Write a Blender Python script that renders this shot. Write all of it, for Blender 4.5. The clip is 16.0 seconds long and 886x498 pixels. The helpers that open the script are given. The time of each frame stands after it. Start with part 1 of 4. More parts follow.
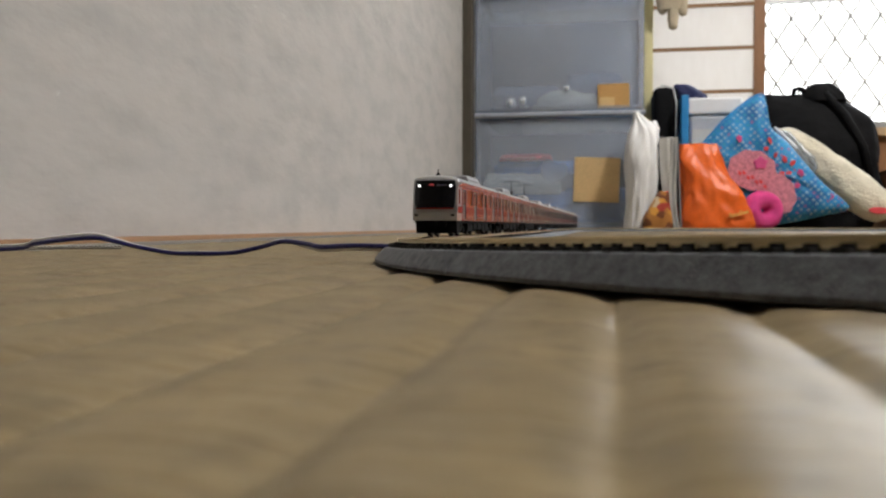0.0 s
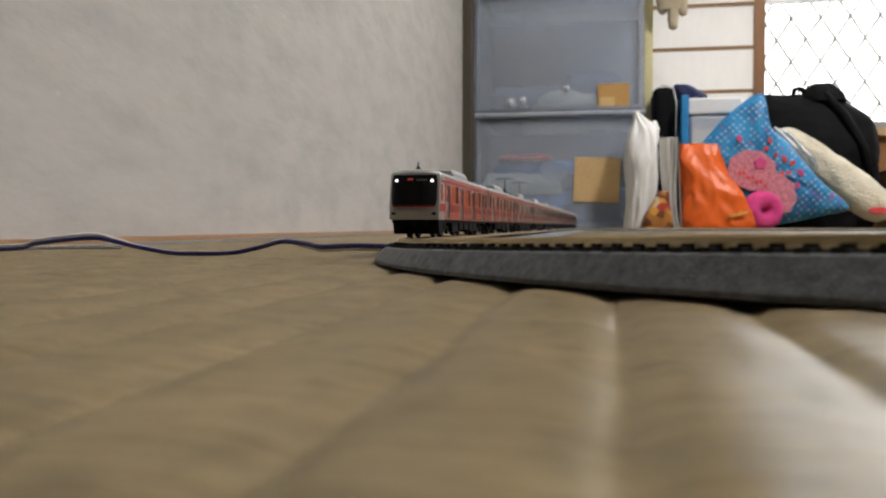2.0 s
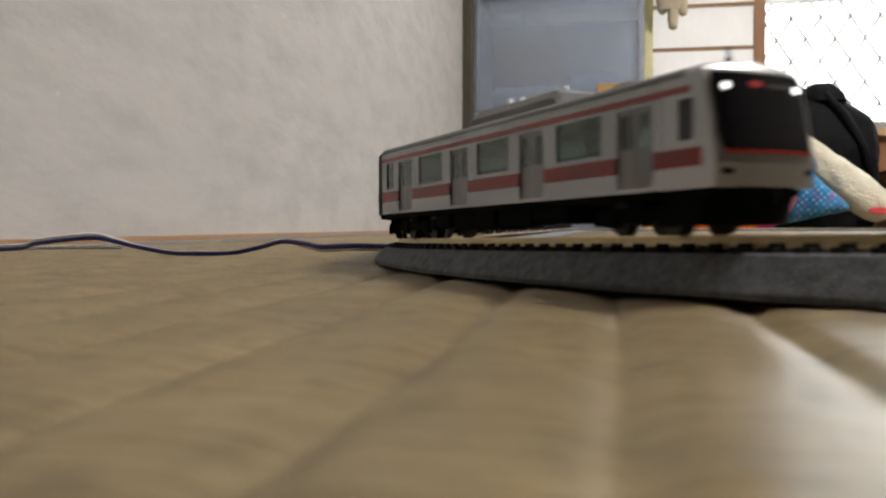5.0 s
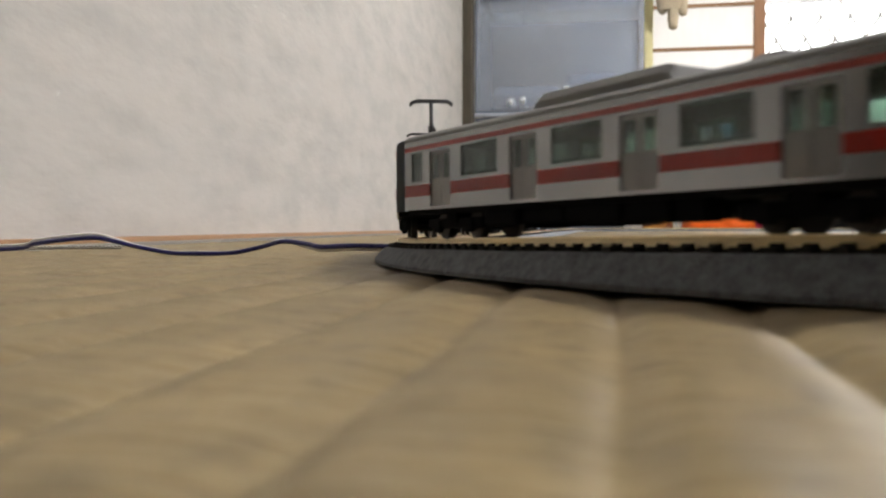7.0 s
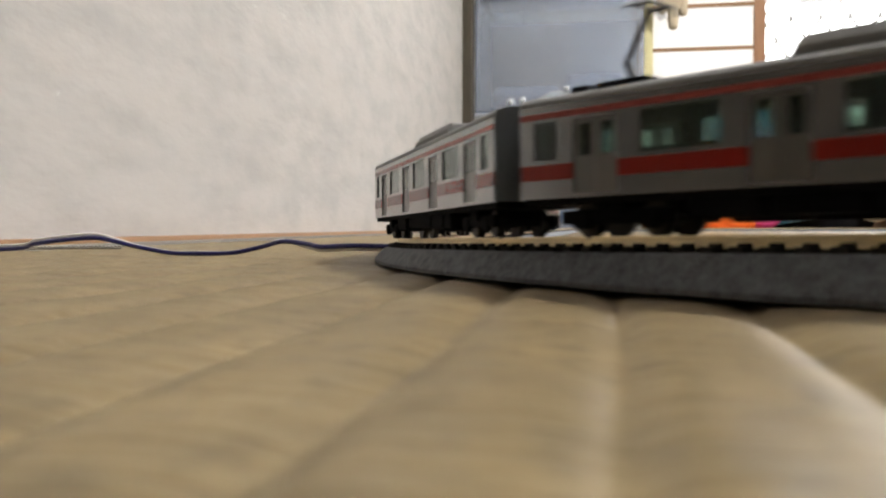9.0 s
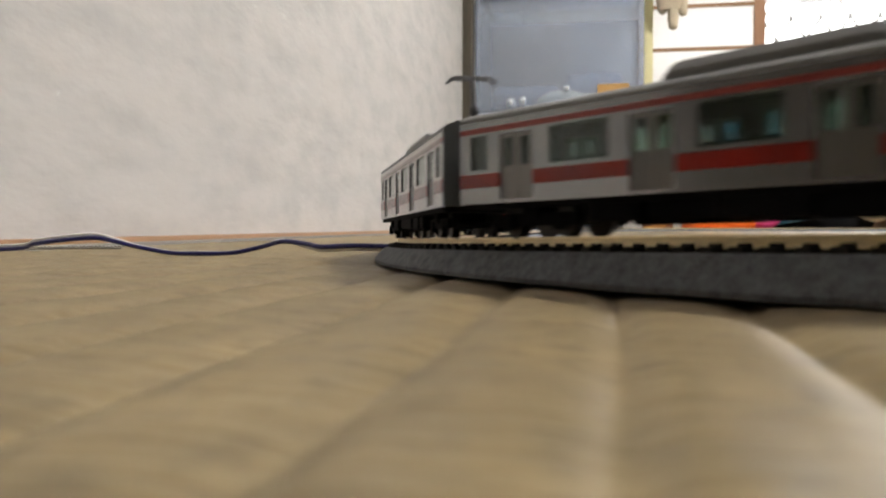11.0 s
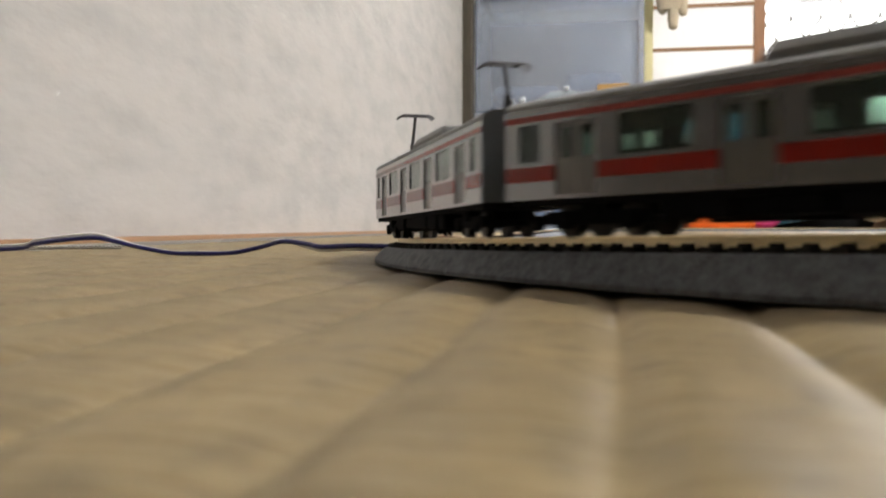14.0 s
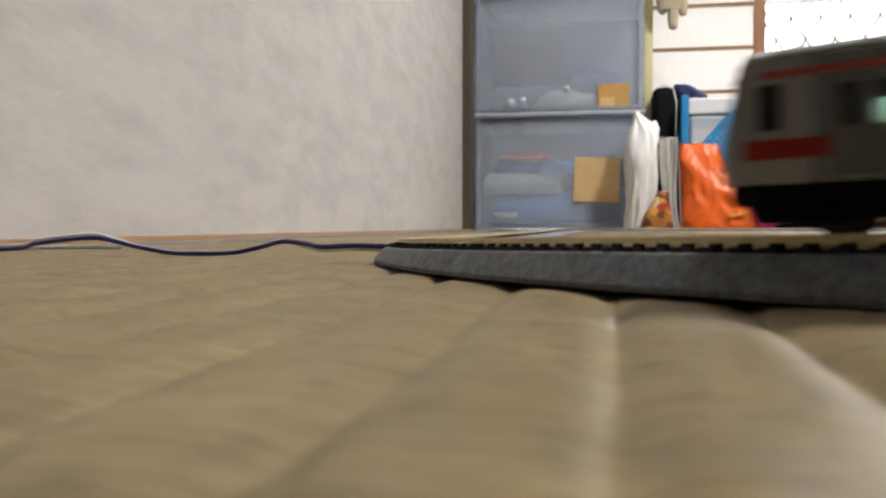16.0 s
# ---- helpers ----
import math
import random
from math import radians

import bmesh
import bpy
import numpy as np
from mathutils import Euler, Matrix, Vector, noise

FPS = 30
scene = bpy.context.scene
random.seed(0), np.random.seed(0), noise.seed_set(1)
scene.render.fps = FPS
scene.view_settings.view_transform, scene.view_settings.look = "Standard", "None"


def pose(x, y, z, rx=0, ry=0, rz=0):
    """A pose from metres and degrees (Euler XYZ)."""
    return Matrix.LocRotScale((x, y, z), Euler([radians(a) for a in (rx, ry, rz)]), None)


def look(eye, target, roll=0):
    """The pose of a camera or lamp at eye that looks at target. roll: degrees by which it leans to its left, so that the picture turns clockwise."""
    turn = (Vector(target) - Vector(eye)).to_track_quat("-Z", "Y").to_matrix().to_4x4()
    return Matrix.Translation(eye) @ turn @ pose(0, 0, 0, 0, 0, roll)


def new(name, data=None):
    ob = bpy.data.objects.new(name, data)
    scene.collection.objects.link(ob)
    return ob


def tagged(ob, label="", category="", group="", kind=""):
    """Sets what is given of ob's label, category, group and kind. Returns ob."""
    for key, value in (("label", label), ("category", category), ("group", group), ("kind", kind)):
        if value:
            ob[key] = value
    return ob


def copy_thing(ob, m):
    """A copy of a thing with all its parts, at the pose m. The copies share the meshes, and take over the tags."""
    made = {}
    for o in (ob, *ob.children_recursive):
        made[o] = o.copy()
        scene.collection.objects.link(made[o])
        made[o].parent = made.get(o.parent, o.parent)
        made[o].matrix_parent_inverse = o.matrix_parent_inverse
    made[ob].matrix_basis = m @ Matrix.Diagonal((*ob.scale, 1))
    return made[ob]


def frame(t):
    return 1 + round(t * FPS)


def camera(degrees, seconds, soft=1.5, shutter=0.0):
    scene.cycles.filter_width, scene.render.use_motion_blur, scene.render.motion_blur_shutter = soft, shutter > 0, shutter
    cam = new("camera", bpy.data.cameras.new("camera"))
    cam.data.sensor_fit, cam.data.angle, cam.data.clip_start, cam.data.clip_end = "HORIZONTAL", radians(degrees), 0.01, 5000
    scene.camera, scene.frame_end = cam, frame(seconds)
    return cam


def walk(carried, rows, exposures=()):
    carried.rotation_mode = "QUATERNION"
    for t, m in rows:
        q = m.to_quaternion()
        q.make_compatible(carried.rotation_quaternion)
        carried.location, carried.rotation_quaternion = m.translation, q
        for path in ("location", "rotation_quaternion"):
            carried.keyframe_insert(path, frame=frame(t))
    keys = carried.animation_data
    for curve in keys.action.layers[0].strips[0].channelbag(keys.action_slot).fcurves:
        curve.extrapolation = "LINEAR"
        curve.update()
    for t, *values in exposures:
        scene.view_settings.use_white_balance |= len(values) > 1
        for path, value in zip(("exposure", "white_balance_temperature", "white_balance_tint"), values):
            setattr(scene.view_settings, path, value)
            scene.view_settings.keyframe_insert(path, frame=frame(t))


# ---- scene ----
# A small room with rush matting; a model train of ten cars runs round a loop of track laid on the mat.
# x to the right of the view, y ahead, z up; the mat's ridges lie at z = 0.
EYE = 0.0113
cam = camera(53.31, 16.0, soft=2.0, shutter=0.5)
cam.data.dof.use_dof = True
cam.data.dof.focus_distance = 0.34
cam.data.dof.aperture_fstop = 38
STAND = pose(0, 0, EYE, 88.49, 0, 0)
walk(cam, [(0.0, STAND), (16.0, STAND)],
     exposures=[(0.0, 0.0, 6330, 10), (3.3, 0.0, 6330, 10), (4.2, 0.03, 6330, 10), (6.3, 0.4, 6330, 10), (7.0, 0.49, 6330, 10), (9.0, 0.66, 6330, 10), (11.3, 0.58, 6330, 10), (12.5, 0.58, 6330, 10), (15.5, 0.56, 6330, 10), (16.0, 0.36, 6330, 10)])

# ---------------------------------------------------------------- light
world = bpy.data.worlds.new("sky")
scene.world = world
world.use_nodes = True
wn = world.node_tree.nodes
sky = wn.new("ShaderNodeTexSky")
sky.sky_type = "NISHITA"
sky.sun_disc = False
sky.sun_elevation, sky.sun_rotation = radians(50), radians(200)
world.node_tree.links.new(sky.outputs["Color"], wn["Background"].inputs["Color"])
wn["Background"].inputs["Strength"].default_value = 0.15

YAW = 10.35                       # the room's long axis, turned from the view
AX = Matrix.Rotation(radians(-YAW), 4, "Z")
CA, SA = math.cos(radians(YAW)), math.sin(radians(YAW))


def room(c, e, z=0.0):
    """Room plan to world: c across, e along the side wall."""
    return Vector((c * CA + e * SA, -c * SA + e * CA, z))


def area(name, at, toward, sx, sy, watts, colour):
    data = bpy.data.lights.new(name, "AREA")
    data.shape, data.size, data.size_y, data.energy, data.color = "RECTANGLE", sx, sy, watts, colour
    ob = new(name, data)
    ob.matrix_world = look(at, toward)
    return ob


area("window_daylight", room(1.38, 3.46, 1.38), room(1.1, 0.0, 0.3), 1.5, 0.9, 21, (0.95, 0.97, 1.0))
lamp_data = bpy.data.lights.new("ceiling_lamp_light", "POINT")
lamp_data.energy, lamp_data.color, lamp_data.shadow_soft_size = 151, (1.0, 0.975, 0.94), 0.17
new("ceiling_lamp_light", lamp_data).matrix_world = Matrix.Translation(room(1.2, 0.75, 2.1))



# ---------------------------------------------------------------- materials
def nodes_of(name):
    m = bpy.data.materials.new(name)
    m.use_nodes = True
    return m, m.node_tree.nodes, m.node_tree.links, m.node_tree.nodes["Principled BSDF"]


def surface(name, colour, rough=0.6, metal=0.0, vary=0.15, scale=40.0, bump=0.0, bump_scale=None, stretch=(1, 1, 1),
            fine=8.0, trans=0.0, alpha=1.0, emit=0.0, sheen=0.0, spec=0.5, gloss_vary=0.1):
    """Colour with variation at two scales, and fine relief."""
    m, n, l, b = nodes_of(name)
    tc = n.new("ShaderNodeTexCoord")
    mp = n.new("ShaderNodeMapping")
    mp.inputs["Scale"].default_value = stretch
    l.new(tc.outputs["Object"], mp.inputs["Vector"])
    big, small = n.new("ShaderNodeTexNoise"), n.new("ShaderNodeTexNoise")
    for tex, sc in ((big, scale), (small, scale * fine)):
        tex.inputs["Scale"].default_value = sc
        tex.inputs["Detail"].default_value = 4
        l.new(mp.outputs["Vector"], tex.inputs["Vector"])
    add = n.new("ShaderNodeMath")
    add.operation = "ADD"
    l.new(big.outputs["Fac"], add.inputs[0])
    l.new(small.outputs["Fac"], add.inputs[1])
    ramp = n.new("ShaderNodeMapRange")
    ramp.inputs["From Min"].default_value, ramp.inputs["From Max"].default_value = 0.6, 1.4
    ramp.inputs["To Min"].default_value, ramp.inputs["To Max"].default_value = 1 - vary, 1 + vary
    l.new(add.outputs[0], ramp.inputs["Value"])
    mul = n.new("ShaderNodeVectorMath")
    mul.operation = "SCALE"
    mul.inputs[0].default_value = colour
    l.new(ramp.outputs["Result"], mul.inputs["Scale"])
    l.new(mul.outputs["Vector"], b.inputs["Base Color"])
    rr = n.new("ShaderNodeMapRange")
    rr.inputs["To Min"].default_value, rr.inputs["To Max"].default_value = max(0, rough - gloss_vary), min(1, rough + gloss_vary)
    l.new(small.outputs["Fac"], rr.inputs["Value"])
    l.new(rr.outputs["Result"], b.inputs["Roughness"])
    b.inputs["Metallic"].default_value = metal
    b.inputs["Transmission Weight"].default_value = trans
    b.inputs["Alpha"].default_value = alpha
    b.inputs["Sheen Weight"].default_value = sheen
    b.inputs["Specular IOR Level"].default_value = spec
    if emit:
        b.inputs["Emission Color"].default_value = (*colour, 1)
        b.inputs["Emission Strength"].default_value = emit
    if bump:
        bp = n.new("ShaderNodeBump")
        bp.inputs["Strength"].default_value = 1.0
        bp.inputs["Distance"].default_value = bump
        tex = small
        if bump_scale:
            tex = n.new("ShaderNodeTexNoise")
            tex.inputs["Scale"].default_value = bump_scale
            tex.inputs["Detail"].default_value = 5
            l.new(mp.outputs["Vector"], tex.inputs["Vector"])
        l.new(tex.outputs["Fac"], bp.inputs["Height"])
        l.new(bp.outputs["Normal"], b.inputs["Normal"])
    return m


def rush_material():
    """Woven rush: strands cross the ridges, with dark slits between them."""
    m, n, l, b = nodes_of("woven_rush")
    tc, mp = n.new("ShaderNodeTexCoord"), n.new("ShaderNodeMapping")
    mp.inputs["Scale"].default_value = (1, 9, 1)
    l.new(tc.outputs["Object"], mp.inputs["Vector"])
    strand, slit, tone = (n.new("ShaderNodeTexNoise") for _ in range(3))
    for tex, sc, de in ((strand, 75, 3), (slit, 230, 3)):
        tex.inputs["Scale"].default_value, tex.inputs["Detail"].default_value = sc, de
    l.new(mp.outputs["Vector"], strand.inputs["Vector"])
    l.new(tc.outputs["Object"], slit.inputs["Vector"])
    tone.inputs["Scale"].default_value, tone.inputs["Detail"].default_value = 45, 6
    l.new(tc.outputs["Object"], tone.inputs["Vector"])
    col = n.new("ShaderNodeValToRGB")
    col.color_ramp.elements[0].position, col.color_ramp.elements[0].color = 0.3, (0.166, 0.120, 0.057, 1)
    col.color_ramp.elements[1].position, col.color_ramp.elements[1].color = 0.7, (0.238, 0.177, 0.088, 1)
    l.new(strand.outputs["Fac"], col.inputs["Fac"])
    dark = n.new("ShaderNodeMapRange")
    for key, v in (("From Min", 0.30), ("From Max", 0.50), ("To Min", 0.62), ("To Max", 1.0)):
        dark.inputs[key].default_value = v
    l.new(slit.outputs["Fac"], dark.inputs["Value"])
    wear = n.new("ShaderNodeMapRange")
    for key, v in (("From Min", 0.3), ("From Max", 0.7), ("To Min", 0.76), ("To Max", 1.2)):
        wear.inputs[key].default_value = v
    l.new(tone.outputs["Fac"], wear.inputs["Value"])
    mul = n.new("ShaderNodeMath")
    mul.operation = "MULTIPLY"
    l.new(dark.outputs["Result"], mul.inputs[0])
    l.new(wear.outputs["Result"], mul.inputs[1])
    sc = n.new("ShaderNodeVectorMath")
    sc.operation = "SCALE"
    l.new(col.outputs["Color"], sc.inputs[0])
    l.new(mul.outputs[0], sc.inputs["Scale"])
    l.new(sc.outputs["Vector"], b.inputs["Base Color"])
    b.inputs["Roughness"].default_value = 0.42
    b.inputs["Specular IOR Level"].default_value = 0.5
    b.inputs["Anisotropic"].default_value = 0.9
    along, turn = n.new("ShaderNodeCombineXYZ"), n.new("ShaderNodeVectorTransform")
    along.inputs["Y"].default_value = 1.0
    turn.vector_type, turn.convert_from, turn.convert_to = "VECTOR", "OBJECT", "WORLD"
    l.new(along.outputs["Vector"], turn.inputs["Vector"])
    l.new(turn.outputs["Vector"], b.inputs["Tangent"])
    b.inputs["Sheen Weight"].default_value = 0.08
    b.inputs["Sheen Roughness"].default_value = 0.4
    b.inputs["Sheen Tint"].default_value = (1.0, 0.93, 0.78, 1)
    bp = n.new("ShaderNodeBump")
    bp.inputs["Distance"].default_value = 0.0003
    l.new(strand.outputs["Fac"], bp.inputs["Height"])
    l.new(bp.outputs["Normal"], b.inputs["Normal"])
    return m


def plaster_material():
    """Trowelled plaster: flat patches with shallow pits between them, and faint warm and grey clouds."""
    m, n, l, b = nodes_of("rough_plaster")
    tc = n.new("ShaderNodeTexCoord")
    pits, grain, cloud = (n.new("ShaderNodeTexNoise") for _ in range(3))
    mp = n.new("ShaderNodeMapping")
    mp.inputs["Scale"].default_value = (1, 0.42, 1)
    l.new(tc.outputs["Object"], mp.inputs["Vector"])
    for tex, sc, de in ((pits, 46, 3), (grain, 240, 3), (cloud, 34, 9)):
        tex.inputs["Scale"].default_value, tex.inputs["Detail"].default_value = sc, de
        l.new((tc.outputs["Object"] if tex is grain else mp.outputs["Vector"]), tex.inputs["Vector"])
    flat = n.new("ShaderNodeMapRange")
    flat.interpolation_type = "SMOOTHSTEP"
    flat.inputs["From Min"].default_value, flat.inputs["From Max"].default_value = 0.22, 0.72
    l.new(pits.outputs["Fac"], flat.inputs["Value"])
    mixh = n.new("ShaderNodeMath")
    mixh.operation = "MULTIPLY_ADD"
    mixh.inputs[1].default_value = 0.2
    l.new(grain.outputs["Fac"], mixh.inputs[0])
    l.new(flat.outputs["Result"], mixh.inputs[2])
    bp = n.new("ShaderNodeBump")
    bp.inputs["Distance"].default_value = 0.0006
    l.new(mixh.outputs[0], bp.inputs["Height"])
    l.new(bp.outputs["Normal"], b.inputs["Normal"])
    col = n.new("ShaderNodeValToRGB")
    col.color_ramp.elements[0].position, col.color_ramp.elements[0].color = 0.33, (0.370, 0.360, 0.344, 1)
    col.color_ramp.elements[1].position, col.color_ramp.elements[1].color = 0.58, (0.430, 0.414, 0.392, 1)
    l.new(cloud.outputs["Fac"], col.inputs["Fac"])
    l.new(col.outputs["Color"], b.inputs["Base Color"])
    b.inputs["Roughness"].default_value = 0.9
    return m


RUSH = rush_material()
PLASTER = plaster_material()
CEILING = surface("ceiling_board", (0.58, 0.54, 0.48), 0.8, scale=6)
TIMBER = surface("pine_trim", (0.30, 0.165, 0.075), 0.6, vary=0.25, scale=14, stretch=(6, 0.5, 6), bump=0.0003)
BROWN = surface("brown_timber", (0.30, 0.14, 0.055), 0.5, vary=0.25, scale=14, stretch=(6, 6, 0.5), bump=0.0003)
POST = surface("weathered_post", (0.06, 0.05, 0.034), 0.8, vary=0.35, scale=12, stretch=(6, 6, 0.5), bump=0.0004)
# Colour of the unseen walls, near black to keep light off the car sides.
DARKWALL = surface("unseen_dark_wall", (0.05, 0.044, 0.037), 0.8, vary=0.1, scale=5)
PALE = surface("pale_yellow_paint", (0.75, 0.68, 0.36), 0.5, vary=0.08, scale=8)
EDGESTRIP = surface("grey_edge_strip", (0.2, 0.185, 0.165), 0.9, vary=0.2, scale=60, bump=0.0003, bump_scale=900)
BALLAST = surface("grey_ballast", (0.125, 0.131, 0.143), 0.8, vary=0.6, scale=520, bump=0.00025, bump_scale=2200, fine=6, spec=0.3)
SLEEPER = surface("dark_sleeper", (0.022, 0.02, 0.018), 0.8, vary=0.3, scale=300, spec=0.2)
RAIL = surface("nickel_rail", (0.78, 0.66, 0.42), 0.35, metal=0.6, vary=0.1, scale=200)
STEEL = surface("silver_car_paint", (0.30, 0.298, 0.30), 0.19, metal=0.88, vary=0.04, scale=40, gloss_vary=0.02)
DOORPAINT = surface("door_grey_paint", (0.19, 0.186, 0.182), 0.32, metal=0.8, vary=0.04, scale=40, gloss_vary=0.02)
FACE = surface("cab_front_paint", (0.38, 0.38, 0.38), 0.3, metal=0.8, vary=0.04, scale=40, gloss_vary=0.02)
RED = surface("red_band", (0.26, 0.014, 0.008), 0.22, vary=0.08, scale=150, spec=0.4)
PINK = surface("pink_band", (0.30, 0.06, 0.055), 0.22, vary=0.08, scale=150, spec=0.4)
ROOF = surface("roof_grey", (0.17, 0.17, 0.172), 0.6, vary=0.12, scale=120)
UNIT = surface("roof_unit_grey", (0.16, 0.16, 0.163), 0.55, vary=0.12, scale=120)
UNDER = surface("underframe_black", (0.006, 0.006, 0.007), 0.8, vary=0.3, scale=200, spec=0.06)
ENDGREY = surface("car_end_grey", (0.12, 0.14, 0.17), 0.5, vary=0.1, scale=120)
WHEEL = surface("wheel_metal", (0.035, 0.032, 0.03), 0.45, metal=0.8, vary=0.2, scale=200)
BLACKGLASS = surface("black_cab_glass", (0.006, 0.006, 0.008), 0.08, vary=0.1, scale=80)
PANE = surface("green_window_glass", (0.36, 0.47, 0.40), 0.08, vary=0.03, scale=60, trans=0.95, spec=0.12)
PANMETAL = surface("pantograph_metal", (0.06, 0.06, 0.065), 0.45, metal=0.4, vary=0.1, scale=200)
# Near-black colour puts the shade inside the cars into floor and seats.
SEAT = surface("shaded_interior", (0.025, 0.034, 0.029), 0.6, vary=0.1, scale=90)
LAMPON = surface("lit_headlight", (1.0, 0.98, 0.95), 0.3, vary=0.0, emit=1.8)
LEDSIGN = surface("red_sign", (0.5, 0.06, 0.06), 0.4, vary=0.05, emit=0.25)


# ---------------------------------------------------------------- mesh helpers
def part(name, bm, material, parent=None, label="", smooth=False):
    me = bpy.data.meshes.new(name)
    bm.to_mesh(me)
    bm.free()
    if smooth:
        for f in me.polygons:
            f.use_smooth = True
    me.materials.append(material)
    ob = new(name, me)
    ob.parent = parent
    if label:
        ob["label"] = label
    return ob


def holder(name, m, label, category, group=""):
    ob = new(name)
    ob.matrix_world = m
    ob.empty_display_size = 0.01
    return tagged(ob, label, category, group)


def box(bm, x0, y0, z0, x1, y1, z1, m=None):
    vs = [bm.verts.new((x, y, z)) for x in (x0, x1) for y in (y0, y1) for z in (z0, z1)]
    for i in ((0, 1, 3, 2), (4, 6, 7, 5), (0, 4, 5, 1), (2, 3, 7, 6), (0, 2, 6, 4), (1, 5, 7, 3)):
        bm.faces.new([vs[k] for k in i])
    if m is not None:
        for v in vs:
            v.co = m @ v.co
    return vs


def boxes(*args, bevel=0.0):
    bm = bmesh.new()
    for a in args:
        box(bm, *a)
    if bevel:
        bmesh.ops.bevel(bm, geom=bm.edges[:], offset=bevel, segments=2, affect="EDGES", clamp_overlap=True)
    return bm


def cyl(bm, a, b, r, n=12, r2=None):
    a, b = Vector(a), Vector(b)
    q = (b - a).to_track_quat("Z", "Y").to_matrix()
    r2 = r if r2 is None else r2
    lo = [bm.verts.new(a + q @ Vector((r * math.cos(2 * math.pi * i / n), r * math.sin(2 * math.pi * i / n), 0))) for i in range(n)]
    hi = [bm.verts.new(b + q @ Vector((r2 * math.cos(2 * math.pi * i / n), r2 * math.sin(2 * math.pi * i / n), 0))) for i in range(n)]
    for i in range(n):
        bm.faces.new((lo[i], lo[(i + 1) % n], hi[(i + 1) % n], hi[i]))
    bm.faces.new(lo[::-1])
    bm.faces.new(hi)


def loft(bm, rings, cap=True, closed=True):
    vs = [[bm.verts.new(p) for p in r] for r in rings]
    n = len(rings[0])
    for a, b in zip(vs, vs[1:]):
        for i in range(n if closed else n - 1):
            bm.faces.new((a[i], a[(i + 1) % n], b[(i + 1) % n], b[i]))
    if cap and closed:
        bm.faces.new(vs[0][::-1])
        bm.faces.new(vs[-1])
    return vs


def tube(bm, pts, r, n=8):
    rings = []
    for i, p in enumerate(pts):
        d = (Vector(pts[min(i + 1, len(pts) - 1)]) - Vector(pts[max(i - 1, 0)])).normalized()
        q = d.to_track_quat("Z", "Y").to_matrix()
        rings.append([Vector(p) + q @ Vector((r * math.cos(2 * math.pi * k / n), r * math.sin(2 * math.pi * k / n), 0)) for k in range(n)])
    loft(bm, rings)


# ---------------------------------------------------------------- structure
WALL_C, BACK_E, FRONT_E, RIGHT_C, TOP = -0.31, 3.4, -2.2, 2.4, 2.4
PITCH_R = 0.0178


PHASES = (0.0, 0.025, 0.06, 0.11, 0.18, 0.28, 0.42, 0.58, 0.72, 0.83, 0.91, 0.965)


def rush_floor():
    """The mat: long rounded ridges with narrow stitched grooves between them."""
    bm = bmesh.new()
    cols = [(k, ph) for k in range(-15, 35) for ph in PHASES]
    es, e = [], -0.12
    while e < 1.95:
        es.append(e)
        e += 0.0018 if e < 0.62 else 0.03
    grid = []
    for e in es:
        row = []
        for k, ph in cols:
            c = 0.0015 + (k + ph) * PITCH_R
            ridge = math.sin(math.pi / 2 * ph / 0.3) if ph < 0.3 else 1 - ((ph - 0.3) / 0.7) ** 3.0
            ridge = 0.5 * ridge + 0.5 * ridge * ridge * (3 - 2 * ridge)
            rise = max(0.0, min(1.0, (c - 0.008) / 0.07)) * max(0.0, min(1.0, (0.26 - e) / 0.1)) * max(0.35, min(1.0, (e - 0.03) / 0.07))
            swell = 0.0005 * max(0.0, min(1.0, (e - 0.06) / 0.08)) * max(0.0, min(1.0, (0.33 - e) / 0.08)) * max(0.0, min(1.0, (c + 0.06) / 0.06))
            wob = noise.noise(Vector((c * 60, e * 25, 0.3)))
            lump = noise.noise(Vector((k * 7.7, e * 70, 2.1)))
            strands = noise.noise(Vector((c * 240, e * 135, 4.4)))
            deep = 0.00105 + 0.0003 * noise.noise(Vector((k * 3.3, e * 30, 7.1)))
            z = -deep * (1 - ridge) + 0.00030 * wob * ridge + 0.00034 * lump * ridge + 0.00020 * strands * (0.35 + 0.65 * ridge)
            row.append(bm.verts.new((c + 0.0007 * noise.noise(Vector((c * 50, e * 16, 5))), e, z - 0.0002 + 0.0034 * rise * rise * (3 - 2 * rise) + swell)))
        grid.append(row)
    for a, b in zip(grid, grid[1:]):
        for i in range(len(cols) - 1):
            bm.faces.new((a[i], a[i + 1], b[i + 1], b[i]))
    ob = part("floor", bm, RUSH, smooth=True)
    ob.matrix_world = AX
    tagged(ob, "ribbed straw-coloured rush mat covering the floor", "floor", kind="structure")
    rest = part("floor_rest", boxes((WALL_C - 0.05, FRONT_E, -0.03, RIGHT_C, BACK_E, -0.0025)), RUSH)
    rest.matrix_world = AX
    tagged(rest, "straw-coloured rush matting of the rest of the room", "floor", kind="structure")


def structure(name, bm, mat, label, category):
    ob = part(name, bm, mat)
    ob.matrix_world = AX
    return tagged(ob, label, category, kind="structure")


